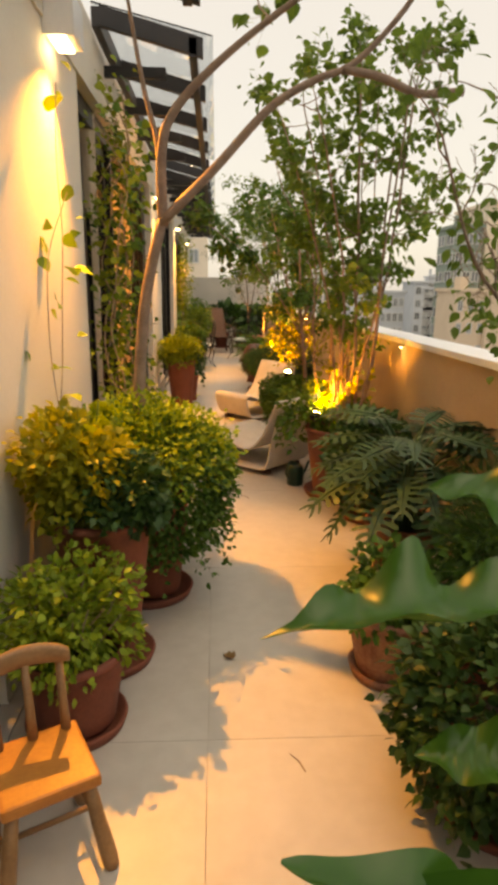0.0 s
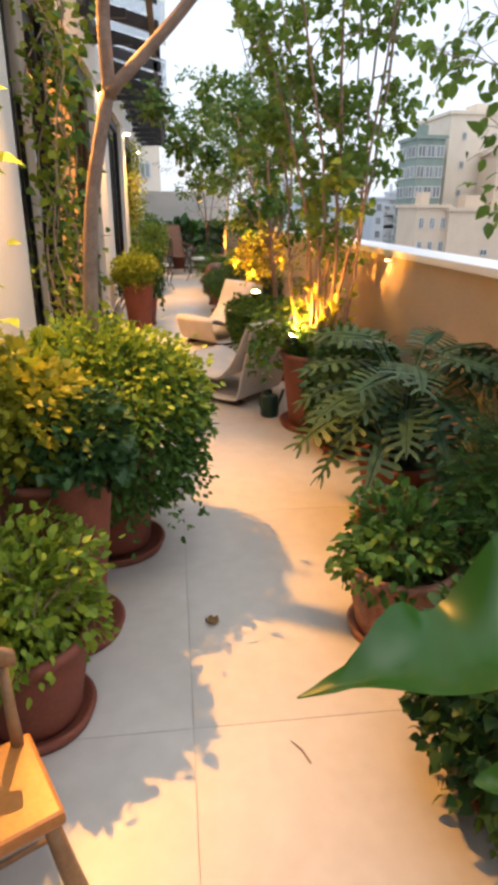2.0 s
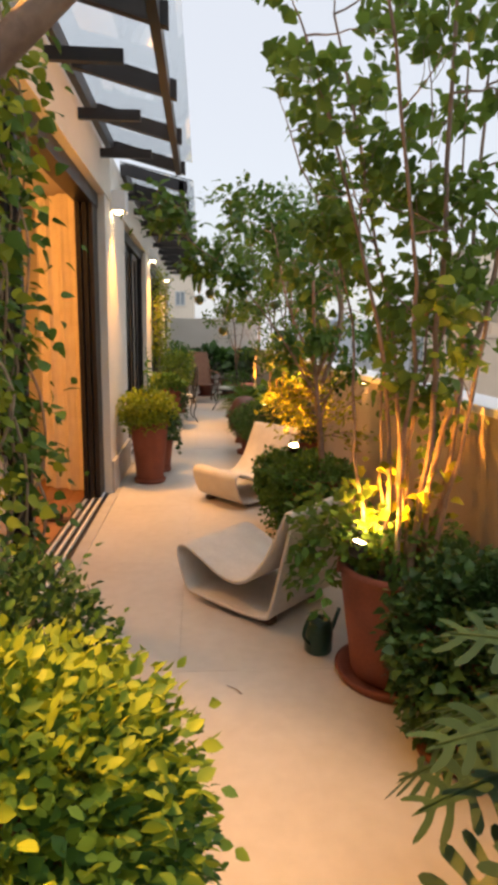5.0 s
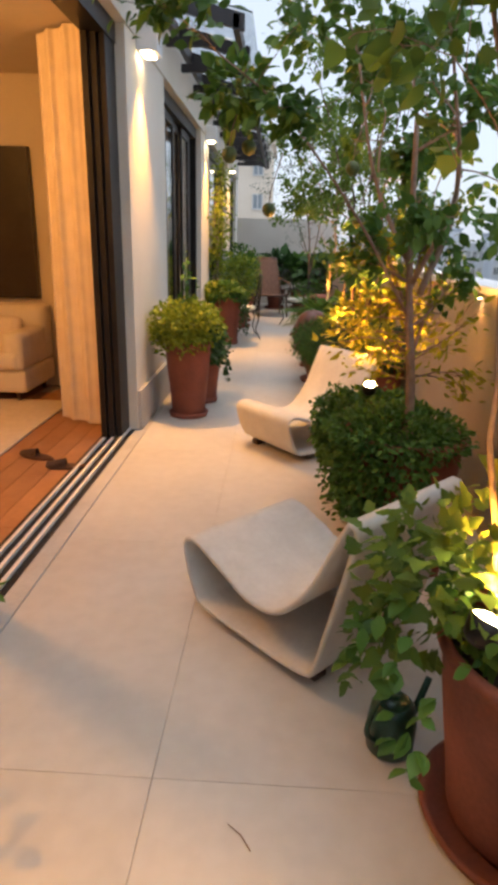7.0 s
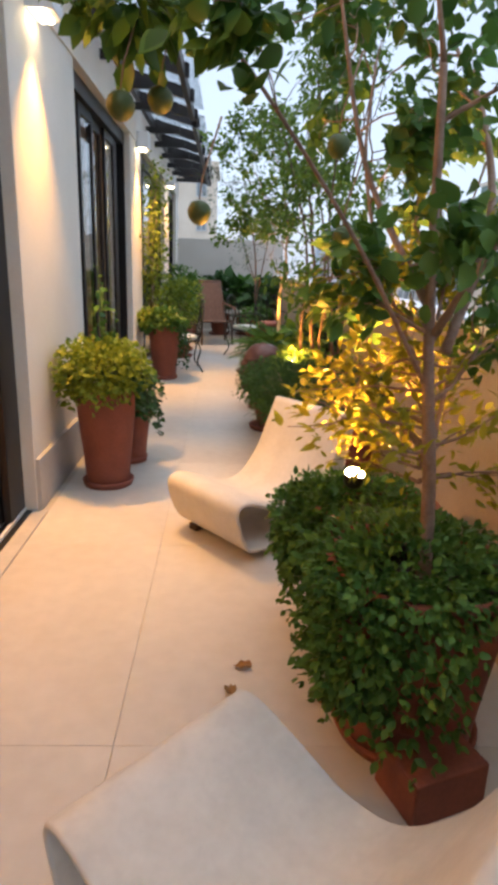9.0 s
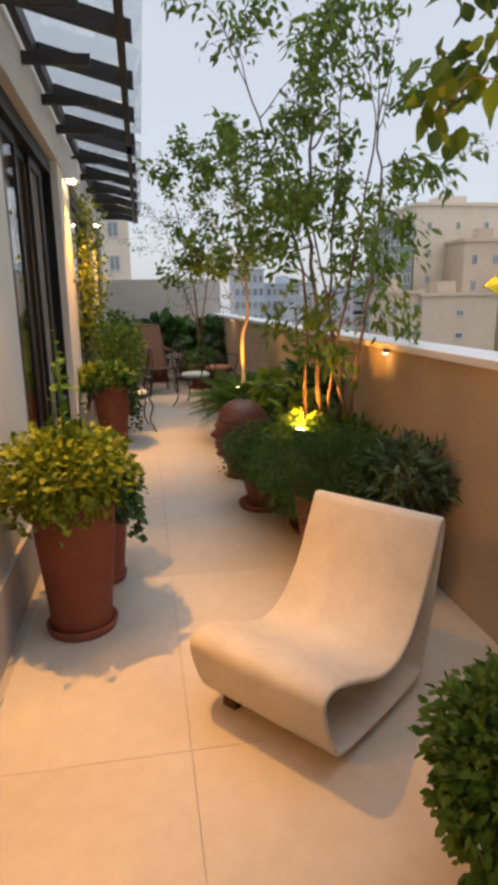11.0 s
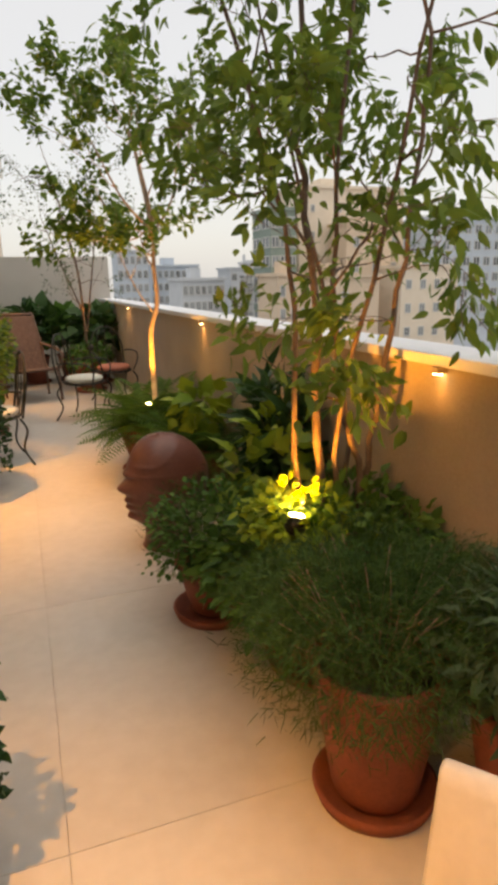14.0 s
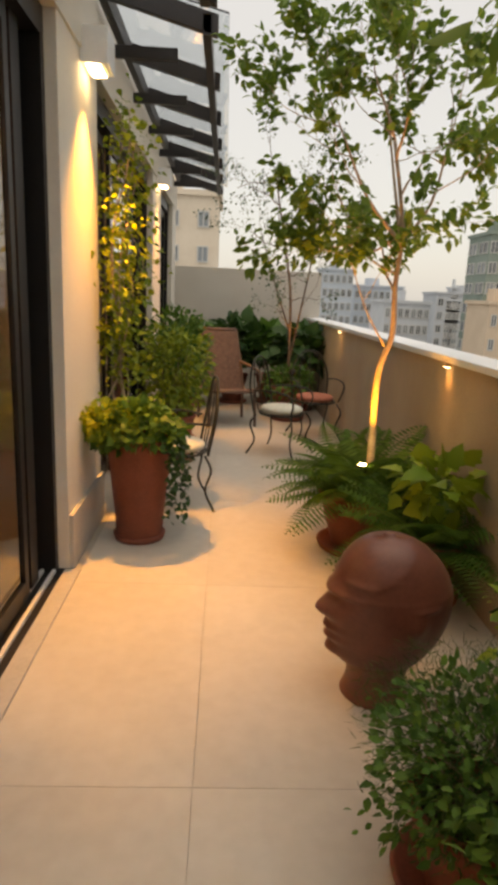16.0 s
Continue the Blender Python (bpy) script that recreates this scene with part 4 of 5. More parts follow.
LEAVES = (((-0.32, 0.25, 0.985), (-1, 0.06, 0.17), 0.51, 0.115, 3, 0.11), ((-0.60, -0.33, 0.95), (-0.235, 0.07, 0.185), 0.29, 0.062, 6, 0.0), ((-0.55, -0.32, 0.95), (-0.31, 0.02, 0.10), 0.34, 0.085, -36, 0.0),
          ((-0.16, 0.46, 1.06), (-0.7, 0.55, 0.25), 0.34, 0.13, -20, 0.0), ((0.10, 0.42, 0.92), (0.3, 0.8, 0.1), 0.34, 0.14, 0, 0.0), ((0.1, -0.3, 0.8), (0.3, -0.8, 0.0), 0.4, 0.15, 10, 0.0),
          ((-0.22, 0.40, 0.52), (-0.9, 0.30, 0.15), 0.26, 0.10, -15, 0.0))
for k, (at, way, L, Wd, roll, tail) in enumerate(LEAVES):
    start = Vector(at)
    part("leaf", broad_leaf(L, Wd, (0.42 if tail else 0.26) * Wd, 70 + k, tail), elephant, "huge glossy wavy leaf", aim_pose(start, way, roll))
    part("leaf_stalk", Shape().tube(smooth_path([(0, 0, 0.28), (start.x * 0.35, start.y * 0.35, start.z * 0.75 + 0.08), tuple(start)], 6), [0.014, 0.013, 0.012, 0.011, 0.010, 0.009, 0.009, 0.008, 0.008, 0.007, 0.007, 0.006, 0.006], 8).mesh("leaf_stalk", G_BIG, True), elephant)

ivy_r = potted("potted_ivy", "terracotta pot hidden under thick dark ivy", 0.86, 1.50, 0.20, 0.36, saucer=0.2)
bush(ivy_r, 81, 4200, (0, 0, 0.33), (0.31, 0.31, 0.30), 0.036, G_DARK, HEART, 0.25, 0.55)
trailing(ivy_r, 82, 30, 0.27, 0.36, 0.36, 0.032, G_DARK, HEART, 0.05)
pot_r1 = potted("potted_shrub", "small leafy shrub in a weathered terracotta pot with saucer", 0.72, 2.20, 0.195, 0.29, TERRA_OLD, saucer=0.175, foot=0.72)
bush(pot_r1, 83, 1500, (-0.02, 0, 0.37), (0.22, 0.2, 0.15), 0.038, G_MID, OVAL, 0.35, 0.3)
twigs(pot_r1, 84, 18, (0, 0, 0.36), (0.2, 0.18, 0.14), (0, 0, 0.25))
pot_r2 = potted("potted_shrub", "terracotta pot with leafy shrub beside the parapet", 1.10, 2.15, 0.18, 0.36, saucer=0.18)
bush(pot_r2, 88, 7000, (0, 0.05, 0.58), (0.25, 0.30, 0.30), 0.042, G_FEATHER, NEEDLE, 0.35, 0.25, name="feathery_foliage", label="fine feathery green foliage")
bush(pot_r2, 85, 1300, (0, 0, 0.48), (0.2, 0.24, 0.2), 0.045, G_MID, OVAL, 0.35, 0.3)


def lobed_leaf(size, seed):
    """A deeply cut leaf: narrow round-ended fingers on both sides of a curved rib, with open gaps between them."""
    rng = np.random.default_rng(seed)
    s = Shape()
    n = 7
    drop = lambda u, v: -0.20 * v * v - 0.30 * u * u + 0.05 * u
    put = lambda u, v: (u * size, v * size, drop(abs(u), v) * size)
    for i in range(n):
        t = i / (n - 1)
        y, reach = 0.04 + 0.84 * t, 0.40 * math.sin(math.pi * (0.30 + 0.58 * t)) + 0.05
        for side in (-1, 1):
            r, lean = reach * rng.uniform(0.85, 1.12), -0.14 + 0.36 * t + rng.normal(0, 0.02)
            h = 0.046 * rng.uniform(0.85, 1.2)
            rim = [(0.0, -h), (0.35 * r, -0.8 * h), (0.62 * r, -1.15 * h), (0.86 * r, -1.1 * h), (0.98 * r, -0.4 * h), (0.98 * r, 0.5 * h), (0.84 * r, 1.1 * h), (0.6 * r, 1.0 * h), (0.35 * r, 0.75 * h), (0.0, h)]
            ring = [put(side * u, y + v + lean * (u / r) ** 1.3) for u, v in rim]
            s.add(ring, [(0, 1, 8, 9), (1, 2, 7, 8), (2, 3, 6, 7), (3, 4, 5, 6)] if side > 0 else [(9, 8, 1, 0), (8, 7, 2, 1), (7, 6, 3, 2), (6, 5, 4, 3)])
    blade_w = (0.06, 0.12, 0.12, 0.10, 0.075, 0.045, 0.004)
    rows = [(k / 6 * 1.06, w) for k, w in enumerate(blade_w)]
    s.add([put(q, v) for v, w in rows for q in (-w, 0.0, w)], [(3 * i + j, 3 * i + j + 1, 3 * i + j + 4, 3 * i + j + 3) for i in range(6) for j in range(2)])
    s.tube([(0, 0, 0.004), (0, 0.5 * size, -0.05 * size + 0.004), (0, size, -0.20 * size + 0.003)], [0.005, 0.004, 0.002], 5)
    return s.mesh("leaf", G_BLUE, True)


LOBED = [lobed_leaf(0.25, 90 + k) for k in range(3)]


def philodendron(x, y, seed, n, reach, high, label, r=0.2, h=0.36):
    root = potted("philodendron", label, x, y, r, h, saucer=r)
    rng = np.random.default_rng(seed)
    for k in range(n):
        a, t = 2.4 * k + rng.uniform(-0.3, 0.3), (k + 0.5) / n
        out = reach * (0.35 + 0.65 * t) * rng.uniform(0.8, 1.1)
        tip = Vector((out * math.cos(a), out * math.sin(a), h + high * (1 - 0.75 * t ** 1.5) * rng.uniform(0.85, 1.1)))
        part("leaf_stalk", Shape().tube(smooth_path([(0.02 * math.cos(a), 0.02 * math.sin(a), h - 0.06), (tip.x * 0.45, tip.y * 0.45, h + (tip.z - h) * 0.7), tuple(tip)], 4), [0.007] * 9, 6).mesh("leaf_stalk", G_BLUE, True), root)
        way = Vector((math.cos(a), math.sin(a), 0.35 - 1.0 * t))
        part("leaf", LOBED[k % 3], root, "", aim_pose(tip, way, rng.uniform(-25, 25)))
    return root


philodendron(0.98, 2.95, 95, 50, 0.40, 0.55, "philodendron with deeply cut blue-green leaves in a terracotta pot")


# ---- trees along the parapet ----
def tree_parts(root, rng, stems, leaf_n, size, mat, template, bark, level=2, spread=0.5, lift=0.12, first=0.55, bend=0.15, shrink=0.68, fork=(2, 3), reach=0.34, loose=0.03, bare=None, crook=0.0):
    wood, tips = [], []
    for pts, r in stems:
        line = smooth_path(pts, 5)
        if crook:
            line = [p + Vector(rng.normal(0, crook, 3)) for p in line]
        part("stem", Shape().tube(line, [r * (1 - 0.65 * i / len(line)) for i in range(len(line))], 8).mesh("stem", bark, True), root)
        n = len(line)
        for i in range(int(n * first), n, 2):
            side = Vector(rng.normal(0, 1, 3))
            grow(rng, wood, tips, line[i], Vector((side.x, side.y, 0.5 + 0.3 * side.z)), reach * rng.uniform(0.7, 1.3), r * 0.35, level, bend, fork, spread, lift, 5, shrink)
        grow(rng, wood, tips, line[-1], line[-1] - line[-3], reach, r * 0.35, level, bend, fork, spread, lift, 5, shrink)
    s = Shape()
    for line, radii, sides in wood:
        if not bare or line[-1][0] > bare[0] or line[-1][2] > bare[1]:
            s.tube(line, [max(0.0012, q) for q in radii], 4)
    tagged(part("branchwork", s.mesh("branchwork", bark, True), root), kind="stuff")
    P, W = np.array([t[0] for t in tips]), np.array([t[1] for t in tips])
    if bare:
        leafy = (P[:, 0] > bare[0]) | (P[:, 2] > bare[1])
        P, W = P[leafy], W[leafy]
    pick = rng.choice(len(P), leaf_n, replace=leaf_n > len(P))
    part("crown", leaf_cloud("crown", P[pick] + rng.normal(0, loose, (len(pick), 3)), W[pick] + np.array((0, 0, -0.7)), size * rng.uniform(0.6, 1.2, len(pick)), template, mat, rng), root)


rng = np.random.default_rng(86)
tree_parts(pot_r2, rng, [([(0.02, 0, 0.30), (0.08, -0.02, 0.8), (0.06, -0.05, 1.2), (0.0, -0.1, 1.6), (-0.05, -0.12, 1.95)], 0.010), ([(0.05, -0.03, 1.0), (-0.02, -0.08, 1.3), (-0.13, -0.12, 1.5), (-0.22, -0.15, 1.66)], 0.007), ([(0.06, -0.03, 1.1), (0.0, 0.1, 1.4), (-0.1, 0.2, 1.75)], 0.006),
                         ([(0.10, -0.03, 0.95), (-0.04, -0.10, 1.36), (-0.27, -0.15, 1.62), (-0.42, -0.18, 1.98)], 0.010), ([(0.06, -0.03, 1.15), (-0.06, -0.05, 1.6), (-0.20, -0.10, 1.95), (-0.24, -0.12, 2.35)], 0.010)],
           420, 0.048, G_BIRCH, OVAL, BARK, level=2, spread=0.6, lift=0.0, first=0.5, bend=0.3, reach=0.18)
birch = potted("potted_tree", "airy multi-stemmed tree in a large terracotta pot, lit from below", 0.95, 4.50, 0.27, 0.52, saucer=0.27, foot=0.72, category="tree")
rng = np.random.default_rng(101)
stems = []
for k in range(11):
    a = 2.4 * k
    q, r = 0.05 + 0.10 * (k / 11), 0.25 + 0.42 * (k / 11) ** 0.8
    cx, cy = math.cos(a), math.sin(a)
    hi = rng.uniform(2.3, 2.85)
    x_in = min(r * cx, 0.42)
    bow = rng.normal(0, 0.035, 4)
    stems.append(([(q * cx, q * cy, 0.45), (q * cx * 1.3 + bow[0], q * cy * 1.3 + bow[1], 1.0), (max(-0.26, x_in * 0.5 + bow[2]), r * cy * 0.6 + bow[3], 1.7), (max(-0.50, x_in - 0.10), 1.15 * r * cy, hi)], 0.009 + 0.004 * (k % 3)))
tree_parts(birch, rng, stems, 3500, 0.057, G_BIRCH, HEART, BARK, level=2, spread=0.6, lift=0.02, first=0.45, bend=0.25, reach=0.20, bare=(-0.10, 1.58), crook=0.006)
bush(birch, 102, 1100, (0.05, 0.06, 0.60), (0.27, 0.26, 0.13), 0.036, G_MID, OVAL, 0.35, 0.3, name="underplanting", label="leafy underplanting in the pot")
trailing(birch, 103, 13, 0.27, 0.68, 0.40, 0.046, G_MID, OVAL, 0.16, arc=(2.3, 3.9), name="trailing_vine")
side = bush(birch, 106, 330, (-0.27, 0.06, 0.66), (0.19, 0.20, 0.21), 0.050, G_BIRCH, GRAPE, 0.4, 0.3, name="side_growth", label="lobed green leaves over the pot rim")
tagged(side, kind="stuff")
# Shoots coloured yellow-green to strengthen the spotlight's glow on them.
lit = bush(birch, 107, 100, (0.02, 0.08, 0.82), (0.22, 0.22, 0.17), 0.060, G_LIT, GRAPE, 0.4, 0.2, name="lit_growth", label="shoots with the spotlight's yellow put into their green")
tagged(lit, "shoots with the spotlight's yellow put into their green", kind="stuff")
ivy_birch = potted("potted_ivy", "terracotta pot overgrown by dark ivy beside the tree pot", 1.05, 3.98, 0.19, 0.42, saucer=0.19)
bush(ivy_birch, 104, 4600, (0.0, 0, 0.40), (0.27, 0.30, 0.32), 0.04, G_DARK, HEART, 0.3, 0.5)
trailing(ivy_birch, 105, 20, 0.22, 0.45, 0.42, 0.036, G_DARK, HEART, 0.05)

can = thing("watering_can", "dark green plastic watering can on the floor", "watering can", pose(0.64, 4.72, 0, 0, 0, 40))
part("body", Shape().lathe([(0.06, 0.0), (0.068, 0.01), (0.07, 0.10), (0.062, 0.15), (0.05, 0.165), (0.045, 0.165), (0.045, 0.15), (0.01, 0.14)], 24).mesh("body", CANGREEN, True), can)
part("spout", Shape().tube([(0.06, 0, 0.03), (0.12, 0, 0.10), (0.16, 0, 0.17)], [0.014, 0.011, 0.010], 10).mesh("spout", CANGREEN, True), can)
part("handle", Shape().tube(smooth_path([(-0.06, 0, 0.05), (-0.11, 0, 0.12), (-0.06, 0, 0.20), (0.02, 0, 0.165)]), 0.008, 8).mesh("handle", CANGREEN, True), can)

pot_d = potted("potted_tree", "grapefruit tree in a terracotta pot under thick creeper", 0.88, 6.03, 0.275, 0.57, saucer=0.23, foot=0.74, category="tree")
bush(pot_d, 111, 3800, (-0.04, -0.02, 0.58), (0.30, 0.29, 0.10), 0.030, G_MID, SMALL, 0.25, 0.4)
trailing(pot_d, 112, 62, 0.275, 0.58, 0.50, 0.030, G_MID, SMALL, 0.05, arc=(3.0, 4.9))
bush(pot_d, 119, 1900, (-0.19, -0.15, 0.40), (0.14, 0.14, 0.21), 0.030, G_MID, SMALL, 0.2, 0.5, name="moss_mound", label="mossy mound spilling over the rim")
rng = np.random.default_rng(113)
tree_parts(pot_d, rng, [([(0.02, 0, 0.35), (0.0, 0.01, 0.8), (-0.05, 0.02, 1.25), (-0.08, 0.05, 1.9)], 0.026), ([(-0.04, 0.02, 1.10), (-0.30, -0.06, 1.50), (-0.62, -0.22, 1.86), (-0.86, -0.36, 2.02)], 0.007),
                        ([(0.0, 0.02, 1.2), (0.15, 0.2, 1.55), (0.2, 0.5, 1.9), (0.15, 0.7, 2.15)], 0.016), ([(-0.04, 0.0, 1.25), (0.05, -0.2, 1.6), (-0.05, -0.35, 2.0)], 0.013), ([(-0.05, 0.02, 1.3), (-0.2, 0.3, 1.7), (-0.3, 0.4, 2.2)], 0.012), ([(-0.04, 0.02, 1.1), (-0.12, 0.3, 1.4), (-0.15, 0.55, 1.75), (-0.1, 0.75, 2.1)], 0.010), ([(0.0, 0.02, 0.95), (0.1, 0.25, 1.2), (0.1, 0.5, 1.45)], 0.008)],
           3000, 0.062, G_MID, OVAL, BARK, level=2, spread=0.6, lift=0.02, first=0.55, bend=0.25, reach=0.22)
rng = np.random.default_rng(117)
wood, tips = [], []
for _ in range(46):
    grow(rng, wood, tips, (-0.03, 0.02, rng.uniform(0.82, 1.5)), (rng.normal(-0.25, 0.5), rng.normal(0.75, 0.5), 0.12), 0.23, 0.006, 1, bend=0.3, spread=0.7, lift=0.0, sides=4)
P, W = np.array([t[0] for t in tips]), np.array([t[1] for t in tips])
# These leaves get a yellower green that stands in for uplight.
part("lower_foliage", leaf_cloud("lower_foliage", P, W, 0.048 * rng.uniform(0.6, 1.2, len(P)), LANCE, G_LIT, rng), pot_d, "lower leaves with the uplight's yellow put into their green")
s = Shape()
for line, radii, sides in wood:
    s.tube(line, radii, 4)
tagged(part("lower_branchwork", s.mesh("lower_branchwork", BARK, True), pot_d), kind="stuff")
bush(pot_d, 118, 300, (-0.80, -0.16, 1.93), (0.11, 0.13, 0.10), 0.055, G_MID, OVAL, 0.5, 0.2, name="hanging_foliage", label="leafy end of an overhanging limb")
pot_e = potted("potted_moss", "wide terracotta pot with low mossy green planting", 0.87, 6.58, 0.25, 0.54, saucer=0.22, foot=0.74)
bush(pot_e, 114, 2000, (-0.05, 0.04, 0.54), (0.24, 0.22, 0.09), 0.030, G_MID, SMALL, 0.25, 0.4, name="moss", label="low mossy green planting")
trailing(pot_e, 115, 64, 0.25, 0.55, 0.50, 0.030, G_MID, SMALL, 0.06, arc=(2.2, 3.9))
bush(pot_e, 116, 1800, (-0.26, 0.0, 0.44), (0.13, 0.19, 0.20), 0.030, G_MID, SMALL, 0.25, 0.4, name="moss_mound", label="mossy mound spilling over the rim")
for x, y, z in ((0.06, 5.78, 1.71), (0.125, 5.92, 1.755), (0.21, 6.0, 1.53), (0.62, 6.3, 1.5), (0.85, 5.95, 1.45), (0.55, 6.05, 1.7)):
    fruit = thing("lime_fruit", "round green lime hanging from a thin twig", "fruit", pose(x, y, z), "hanging fruit")
    part("rind", Shape().lathe([(0.002, -0.030), (0.012, -0.027), (0.022, -0.018), (0.028, -0.006), (0.029, 0.004), (0.025, 0.016), (0.016, 0.025), (0.006, 0.028), (0.002, 0.027)], 24).mesh("rind", FRUITSKIN, True), fruit)
    part("stalk", Shape().tube([(0, 0, 0.03), (0.006, 0.01, 0.08), (0.05, 0.03, 0.22)], [0.002, 0.002, 0.003], 6).mesh("stalk", BARK, True), fruit)
block = thing("clay_block", "plain terracotta block on the floor between pots", "block", pose(0.88, 5.76, 0, 0, 0, 20))
part("body", Shape().box((-0.12, -0.09, 0), (0.12, 0.09, 0.14), 0.008).mesh("body", TERRA), block)


def feathery(root, seed, n, centre, radii, size):
    rng = np.random.default_rng(seed)
    P, W = dome(rng, n, centre, radii, 0.45, 0.2)
    W = W + rng.normal(0, 0.7, W.shape)
    part("foliage", leaf_cloud("foliage", P, W + np.array((0, 0, 0.3)), size * rng.uniform(0.5, 1.3, len(P)), NEEDLE, G_FEATHER, rng, 2.0), root, "fine feathery green foliage")
    twigs(root, seed + 1, 40, centre, radii, (0, 0, centre[2] - radii[2] * 0.9), 0.003)


fern_1 = potted("potted_asparagus_fern", "feathery asparagus fern in a tall terracotta pot", 0.84, 8.57, 0.20, 0.44, saucer=0.185)
feathery(fern_1, 121, 26000, (0.0, 0.02, 0.58), (0.35, 0.33, 0.24), 0.032)
sage = potted("potted_sage", "grey-green sage in a terracotta pot by the parapet", 1.14, 8.30, 0.17, 0.40, saucer=0.17)
bush(sage, 122, 1100, (0, 0, 0.58), (0.20, 0.24, 0.20), 0.075, G_GREY, LONG, 0.35, 0.3)
twigs(sage, 123, 20, (0, 0, 0.56), (0.18, 0.2, 0.18), (0, 0, 0.36))
pot_f = potted("potted_tree", "multi-stemmed tree rising from a leafy planter, lit from below", 1.02, 9.20, 0.26, 0.42, saucer=0.26, category="tree")
bush(pot_f, 124, 4200, (-0.03, -0.02, 0.46), (0.42, 0.42, 0.25), 0.05, G_MID, OVAL, 0.3, 0.45, low=-0.8, name="underplanting", label="dense leafy underplanting")
# Patch of underplanting coloured lime to widen the uplight's glow.
bush(pot_f, 125, 560, (-0.20, -0.10, 0.67), (0.18, 0.15, 0.11), 0.04, G_LIME, SMALL, 0.3, 0.3, name="lit_foliage", label="leaves by the uplight with its glow put into their lime green")
rng = np.random.default_rng(126)
tree_parts(pot_f, rng, [([(-0.05, 0, 0.40), (-0.06, 0, 0.9), (-0.08, 0.0, 1.35), (-0.13, 0.0, 1.9), (-0.10, 0.05, 2.6)], 0.020), ([(0.10, 0, 0.40), (0.11, 0, 0.75), (0.03, 0, 1.05), (0.02, 0.05, 1.6), (0.05, 0, 2.5)], 0.016),
                        ([(0.12, 0.02, 0.40), (0.14, 0, 0.8), (0.20, -0.03, 1.3), (0.28, -0.05, 1.9), (0.25, -0.1, 2.4)], 0.015), ([(-0.05, 0.03, 0.40), (-0.15, 0.0, 0.85), (-0.12, 0.1, 1.5), (-0.30, 0.15, 2.2), (-0.45, 0.2, 2.7)], 0.013),
                        ([(0.0, 0.0, 0.40), (0.0, -0.05, 1.0), (0.1, -0.2, 1.8), (0.18, -0.3, 2.5)], 0.012), ([(0.05, 0.05, 0.40), (0.1, 0.1, 1.0), (0.0, 0.3, 1.8), (-0.15, 0.35, 2.4)], 0.012)], 4300, 0.062, G_BIRCH, LANCE, DARKBARK, level=2, spread=0.7, lift=0.0, first=0.5, bend=0.3, crook=0.007)
fern_0 = potted("potted_asparagus_fern", "bushy feathery herb in a low terracotta pot", 0.70, 9.72, 0.17, 0.26, saucer=0.19)
feathery(fern_0, 127, 9000, (0.02, 0, 0.42), (0.28, 0.28, 0.19), 0.028)
bush(fern_0, 128, 2600, (0.02, -0.06, 0.40), (0.28, 0.27, 0.20), 0.028, G_MID, SMALL, 0.4, 0.4, name="herb_foliage")
yucca = potted("potted_yucca", "dark spiky shrub in a terracotta pot by the parapet", 1.12, 9.98, 0.18, 0.36, saucer=0.18)
bush(yucca, 132, 110, (-0.12, -0.2, 0.62), (0.2, 0.25, 0.28), 0.10, G_LIME, GRAPE, 0.3, 0.3, name="vine_foliage", label="lime green vine leaves")
bush(yucca, 129, 600, (0.03, 0.05, 0.66), (0.14, 0.20, 0.30), 0.15, G_DARK, LONG, 0.3, 0.1)
# clay head: one plain mesh
head = Shape()
rows, seg = 88, 80
for i in range(rows + 1):
    t = i / rows
    z = 0.66 * t
    if z < 0.16:
        rx = ry = 0.135 - 0.02 * math.sin(z / 0.16 * math.pi)
        cx = 0.0
    else:
        q = (z - 0.16) / 0.50
        k = math.sqrt(max(0.0, 1 - (2 * q - 0.95) ** 2 / 1.12)) if q < 0.98 else 0.10
        rx, ry = 0.10 + 0.135 * k if q < 0.6 else 0.235 * k, 0.08 + 0.105 * k if q < 0.6 else 0.185 * k
        cx = 0.035 * math.sin(q * math.pi)
    for j in range(seg):
        a = 2 * math.pi * j / seg
        x, y = cx + rx * math.cos(a), ry * math.sin(a)
        front = max(0.0, -math.cos(a)) ** 14
        bump_f = 0.066 * math.exp(-((z - 0.375) / 0.038) ** 2) + 0.030 * math.exp(-((z - 0.30) / 0.016) ** 2) + 0.030 * math.exp(-((z - 0.262) / 0.016) ** 2) + 0.034 * math.exp(-((z - 0.205) / 0.025) ** 2) + 0.022 * math.exp(-((z - 0.455) / 0.02) ** 2)
        x -= front * bump_f
        band = 0.007 if z > 0.56 + 0.12 * math.cos(a) else 0.0
        for z0, a0, a1 in ((0.505, 3.45, 4.15), (0.452, 3.42, 4.0), (0.43, 4.75, 5.25), (0.505, 2.13, 2.83), (0.452, 2.28, 2.86), (0.43, 1.03, 1.53)):
            if a0 < a < a1:
                band += 0.012 * math.exp(-((z - z0) / 0.008) ** 2) * math.sin(math.pi * (a - a0) / (a1 - a0)) ** 0.4
        ear = 0.018 * math.exp(-((z - 0.37) / 0.05) ** 2) * math.exp(-((math.cos(a) - 0.12) / 0.16) ** 2)
        x, y = x * (1 + band * 4), y * (1 + (band * 4) + ear * 6)
        head.v.append((x, y, z))
head.f += [(i * seg + j, i * seg + (j + 1) % seg, (i + 1) * seg + (j + 1) % seg, (i + 1) * seg + j) for i in range(rows) for j in range(seg)]
head.f += [tuple(range(seg))[::-1], tuple(rows * seg + j for j in range(seg))]
statue = new("head_sculpture", head.mesh("head_sculpture", HEADCLAY, True))
statue.matrix_basis = pose(0.66, 10.55, 0, 0, 0, 8)
